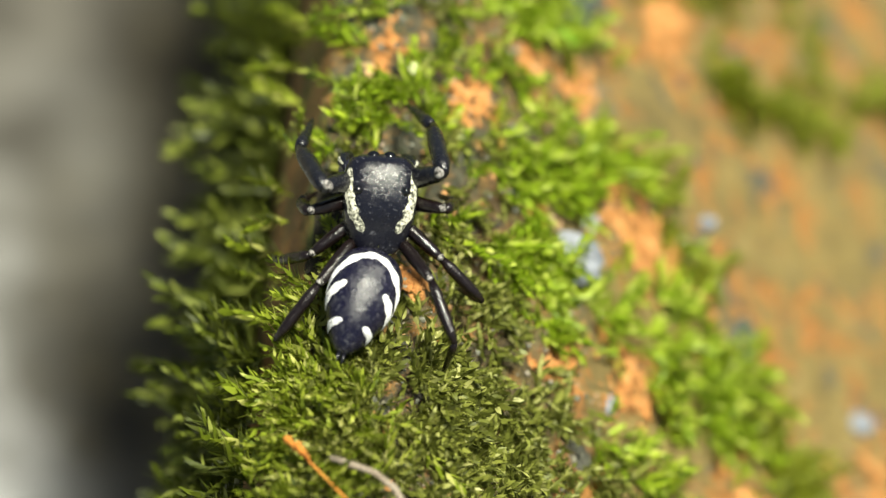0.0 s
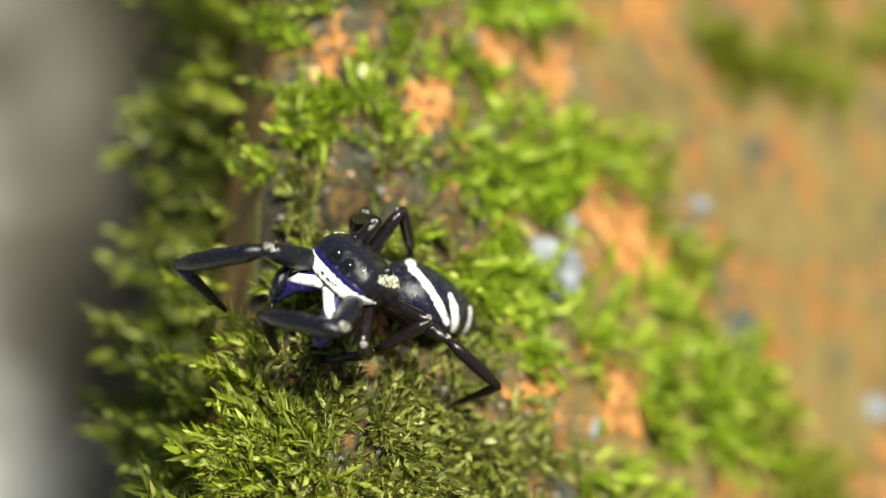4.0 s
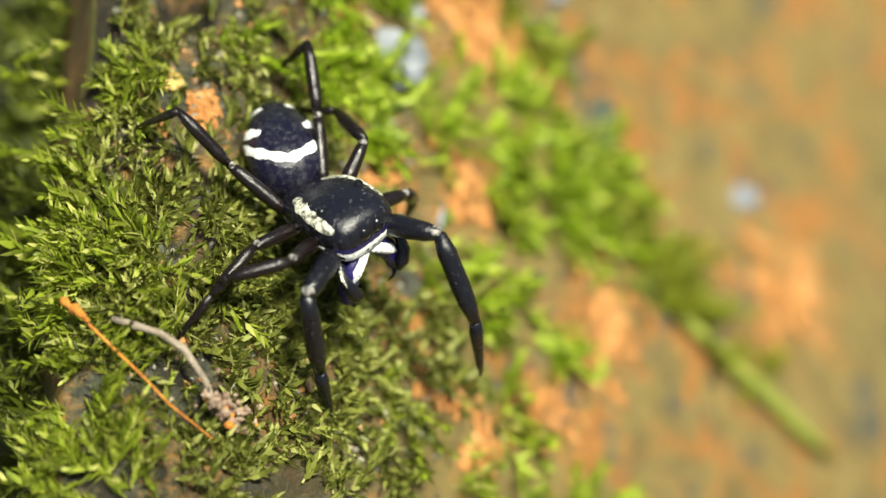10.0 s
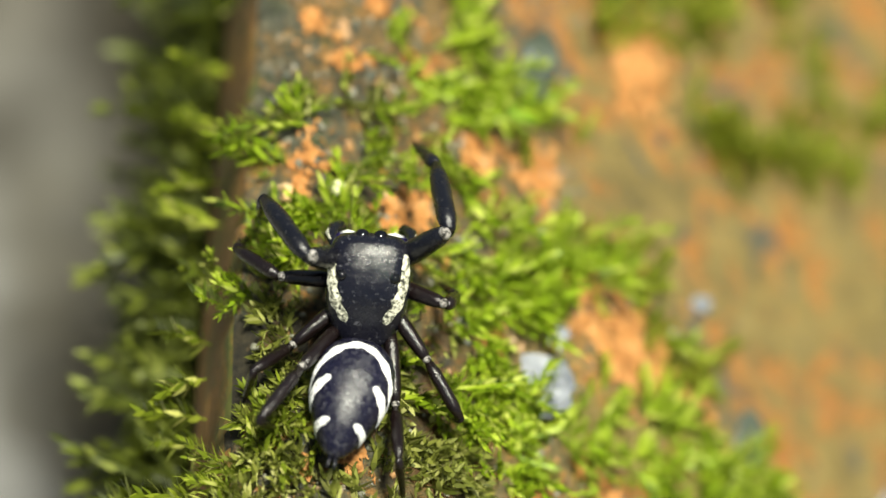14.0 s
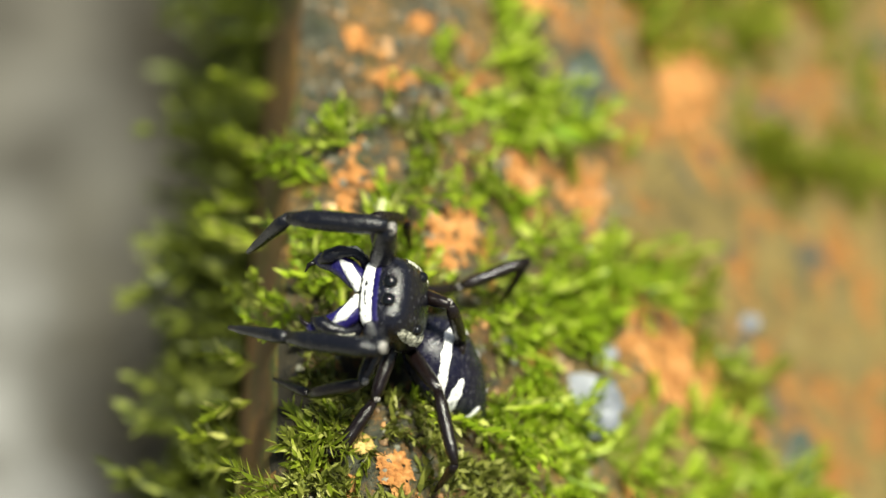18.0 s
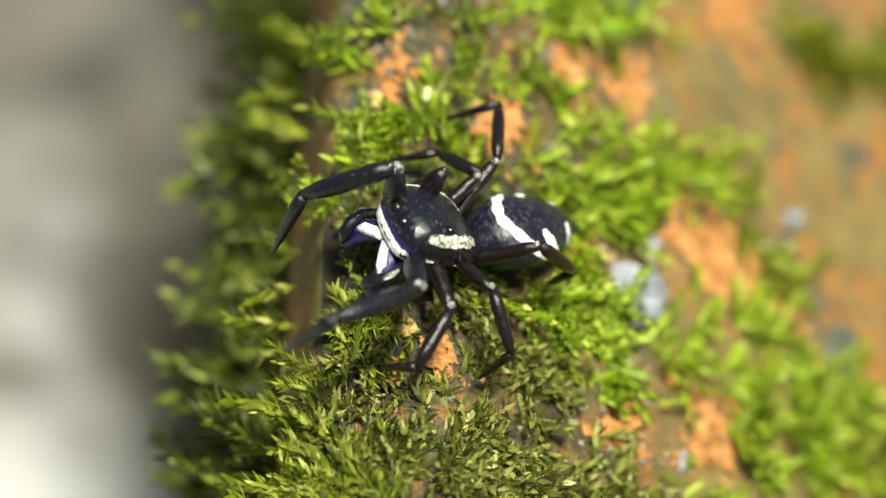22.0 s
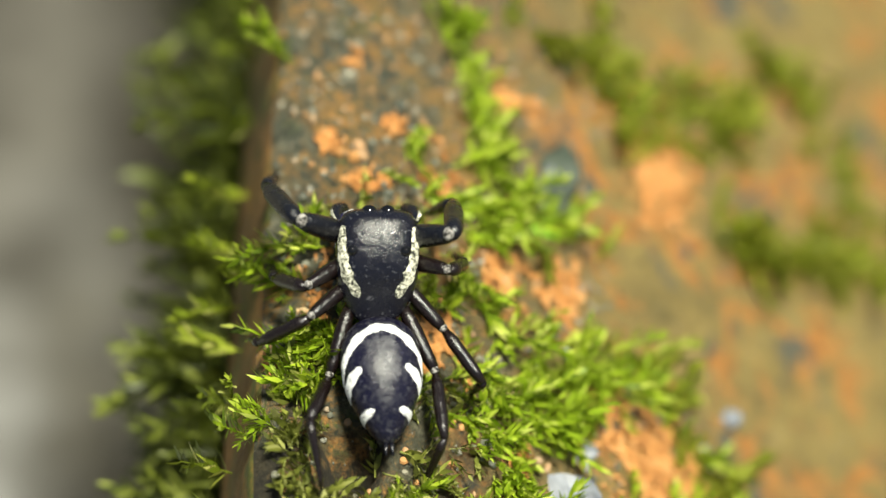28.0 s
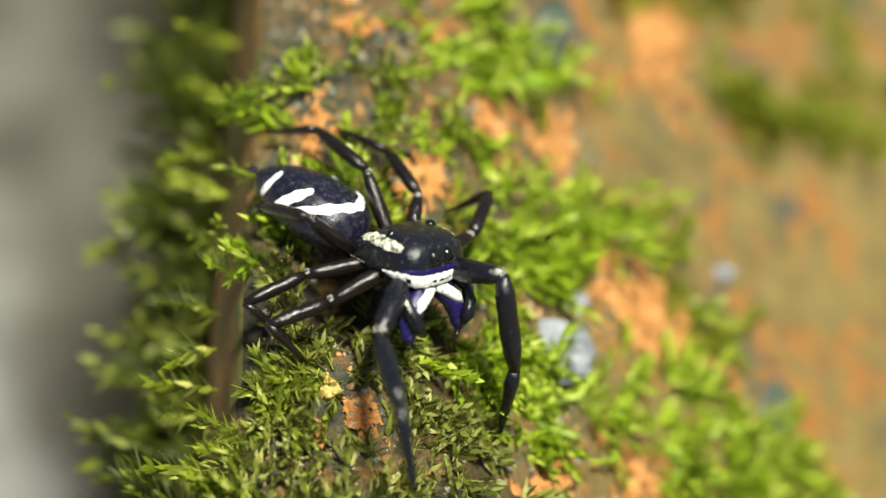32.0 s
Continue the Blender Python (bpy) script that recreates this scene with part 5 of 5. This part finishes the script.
    stance(22.0, (-2.58, -5.69, 5.55), (33.2, 0.1, 471.2), (-6, 11),
           ((27, 14, 74, -12, 176, -70), (2, -5, 38, -47, 173, -50), (-9, 20, -26, -34, -161, -71), (-45, 53, -93, -27, -159, -58), (94, 58, 54, -55, -80, -82), (9, 88, 28, -71, 166, -80), (-62, 55, 9, -28, 53, -48), (-45, 53, -21, 9, 49, -55)))
    stance(22.5, (-3.28, -5.15, 5.78), (20.7, -3.7, 459.7), (13, 12),
           ((12, 24, 70, -25, -163, -45), (-8, -1, 17, -16, 154, -57), (-17, 2, -11, -2, 156, -62), (-47, 22, -78, -21, 143, -49), (-78, 83, 69, -39, 71, -87), (13, 52, 126, -75, -166, -37), (-57, 37, 20, -32, 103, -46), (-45, 40, -13, -7, 91, -59)))
    stance(23.0, (-3.99, -4.61, 6.02), (8.3, -7.6, 448.3), (31, 14),
           ((-3, 34, 84, -65, 164, -52), (-18, 3, -1, -6, 118, -70), (-25, -16, -12, 17, 108, -65), (-49, -10, -57, -9, 135, -53), (-71, 45, 77, -30, 83, -72), (16, 15, 178, -26, -155, -43), (-51, 19, 40, -33, 134, -36), (-45, 27, -1, -24, 115, -51)))
    stance(23.5, (-3.93, -4.19, 6.08), (6.6, -6.7, 429.2), (39, 32),
           ((-7, 34, 77, -55, 161, -48), (-20, 2, -5, -6, 140, -63), (-35, -20, -32, 34, 93, -68), (-62, -15, -68, 2, 124, -57), (42, 54, 53, -45, 177, -55), (-15, 9, 177, -23, 170, -33), (-33, 20, 76, -33, 145, -39), (-43, 26, 31, -27, 112, -47)))
    stance(24.0, (-3.88, -3.77, 6.14), (5.0, -5.8, 410.0), (48, 50),
           ((-12, 33, 81, -55, 130, -56), (-22, 0, -6, -22, 135, -67), (-45, -25, -43, 27, 114, -73), (-75, -20, -81, 1, 121, -70), (-26, -26, 94, -16, 136, -26), (-45, 3, 176, -19, 149, -34), (-15, 22, 107, -33, 152, -40), (-41, 24, 65, -34, 99, -43)))
    stance(24.5, (-3.83, -3.77, 6.13), (4.7, -4.9, 407.8), (49, 53),
           ((-12, 28, 83, -55, 131, -55), (-24, -1, 2, -31, 133, -63), (-48, -25, -47, 27, 125, -82), (-77, -21, -89, -4, 129, -68), (-18, -25, 96, -20, 139, -24), (-41, 5, 178, -21, 150, -35), (-15, 23, 111, -33, 147, -40), (-42, 25, 66, -35, 101, -43)))
    stance(25.0, (-3.34, -3.51, 6.04), (10.1, 0.4, 400.4), (30, 41),
           ((-7, 27, 83, -44, 154, -48), (-22, -4, 12, -33, 155, -42), (-49, -16, -49, 28, 128, -73), (-80, -16, -89, 13, 130, -67), (-2, 0, 96, -27, 159, -30), (-32, 18, -144, -40, 118, -22), (-19, 27, 116, -29, 151, -38), (-44, 35, 45, -43, 130, -44)))
    stance(25.5, (-2.86, -3.25, 5.96), (15.4, 5.7, 392.9), (10, 28),
           ((-3, 26, 87, -36, 156, -48), (-20, -6, 30, -34, 164, -35), (-51, -7, -50, 24, 124, -66), (-83, -10, -87, 29, 144, -71), (15, 24, 93, -37, 172, -38), (-23, 32, 10, -66, 164, -11), (-23, 31, 125, -30, 154, -38), (-46, 44, 6, -54, 136, -44)))
    stance(26.0, (-2.38, -2.99, 5.87), (20.8, 11.0, 385.4), (-9, 16),
           ((1, 25, 89, -34, 146, -50), (-19, -8, 44, -35, 161, -39), (-53, 2, -51, 15, 123, -66), (-86, -5, -84, 41, -179, -75), (32, 49, 89, -44, 175, -52), (-14, 46, 21, -40, 161, -46), (-28, 35, 134, -35, 159, -39), (-49, 54, -31, -47, 138, -63)))
    stance(26.5, (-1.90, -2.73, 5.78), (26.2, 16.3, 377.9), (-29, 3),
           ((6, 24, 92, -40, 122, -52), (-17, -11, 51, -43, 148, -48), (-54, 11, -54, 7, 124, -73), (-89, 0, -84, 50, -130, -70), (49, 73, 92, -52, 139, -69), (-5, 59, 37, -48, 69, -66), (-32, 39, 172, -50, 142, -34), (-51, 64, -44, -40, -71, -79)))
    stance(27.0, (-1.37, -1.59, 5.69), (29.9, 3.5, 352.6), (-24, 4),
           ((22, 52, 65, -47, 127, -69), (2, 19, 29, -31, 95, -71), (-32, 32, -29, 3, 5, -82), (-58, 47, -64, 29, -173, -68), (2, 43, 85, -56, 135, -60), (-5, -17, 29, -54, 63, -72), (-40, 13, -168, 1, 161, -27), (-52, 42, -75, -40, -94, -58)))
    stance(27.5, (-1.71, -0.38, 6.13), (29.8, 4.8, 357.0), (-18, 4),
           ((14, 47, 59, -44, 137, -66), (-17, 22, 30, -36, 112, -61), (-38, 28, -25, -8, 74, -76), (-66, 23, -54, 47, -128, -44), (-4, 48, 77, -50, 162, -64), (-14, 12, 32, -49, 129, -64), (-44, 7, -106, -4, 119, -32), (-58, 23, -75, 6, -131, -63)))
    stance(28.0, (-2.04, 0.84, 6.57), (29.8, 6.1, 361.4), (-11, 5),
           ((6, 43, 60, -56, 116, -68), (-37, 26, 31, -58, 89, -65), (-44, 23, -22, -37, 56, -76), (-74, -1, -67, 46, -101, -12), (-10, 53, 81, -61, 172, -74), (-22, 41, 41, -66, 109, -70), (-48, 0, -54, 1, -153, -82), (-64, 4, -85, 23, -112, -43)))
    stance(28.5, (-1.72, 0.51, 6.34), (23.0, 2.2, 341.2), (-10, 12),
           ((48, 45, 66, -49, -140, -56), (-10, 15, 27, -20, 161, -47), (-47, 39, -24, -16, 65, -70), (-72, 34, -73, 22, 116, -79), (-15, 38, 110, -45, 174, -45), (-20, 10, 98, -47, 158, -40), (-49, -11, -52, 15, -161, -83), (-56, 7, -67, 28, -126, -72)))
    stance(29.0, (-1.39, 0.19, 6.10), (16.3, -1.7, 321.0), (-9, 19),
           ((90, 48, 94, -67, 135, -87), (18, 4, 25, 9, -175, -62), (-50, 55, -32, -12, 22, -71), (-71, 69, -44, -27, -7, -65), (-20, 24, 144, -24, 167, -43), (-17, -22, 138, -19, 162, -38), (-49, -22, -47, 7, -32, -77), (-49, 10, -51, 2, 136, -71)))
    stance(29.5, (-1.36, -0.84, 5.89), (17.7, 0.8, 286.9), (-18, 31),
           ((89, 38, 73, -69, -101, -53), (13, 12, 2, 25, -84, -60), (-51, 39, -46, 27, 46, -73), (-49, 89, -52, -2, -59, -70), (-5, 30, 84, -79, -176, -12), (-4, 2, 175, -17, 175, -29), (-40, -15, -36, 30, 13, -67), (-34, 22, -62, -9, 147, -40)))
    stance(30.0, (-1.33, -1.86, 5.68), (19.1, 3.3, 252.8), (-28, 43),
           ((87, 28, -120, -85, -112, -67), (7, 20, -51, 3, -72, -15), (-52, 23, -47, 56, -69, -53), (152, 70, -55, -6, -70, -30), (11, 37, 110, -75, 153, -73), (8, 26, -147, -22, -171, -39), (-30, -7, -15, 18, 22, -41), (-18, 34, -61, 0, -141, -49)))
    stance(30.5, (-1.75, -2.36, 6.01), (24.1, -3.3, 235.8), (-15, 34),
           ((79, 13, -9, -80, -95, -51), (-1, 2, -35, 22, -133, -41), (-35, 35, -46, 34, -115, -23), (-43, 61, -62, 15, -158, -31), (22, 31, 81, -63, -161, -58), (3, -7, -38, -21, 168, -21), (-22, -16, -10, 20, 88, -65), (-11, 26, -67, 4, -138, -40)))
    stance(31.0, (-2.16, -2.86, 6.35), (29.0, -9.8, 218.7), (-3, 26),
           ((71, -3, -49, -62, -67, -55), (-9, -16, -25, 6, -156, -63), (-18, 48, -81, 14, -103, -3), (-58, 12, -90, 18, 168, 5), (33, 24, 111, -69, -173, -70), (-3, -40, 9, -45, 13, -58), (-14, -25, -12, -13, 165, -39), (-4, 18, -87, -11, -107, -25)))
    stance(31.5, (-1.57, -3.59, 5.88), (23.3, -17.7, 218.9), (-10, 21),
           ((79, 5, 30, -72, -79, -47), (-4, -2, -23, 21, -123, -54), (-28, 45, -76, 26, -109, 4), (-75, 34, -65, 30, -157, -17), (31, -1, 70, -28, -164, -68), (-14, -35, -2, -10, 140, -70), (-24, -19, -12, -10, 157, -36), (-6, 28, -86, -3, -126, -30)))
    stance(32.0, (-0.97, -4.31, 5.41), (17.5, -25.5, 219.2), (-18, 16),
           ((86, 12, 35, -77, -55, -71), (1, 11, -30, 23, -106, -36), (-38, 41, -80, 23, -103, 6), (-93, 56, -92, 15, -94, -20), (29, -26, 59, -15, 94, -70), (-24, -29, -19, -16, 155, -44), (-34, -14, -22, -23, 146, -38), (-7, 38, -97, -12, -122, -28)))
    for thing, rows in ROWS.items():
        walk(thing, rows)


motions()
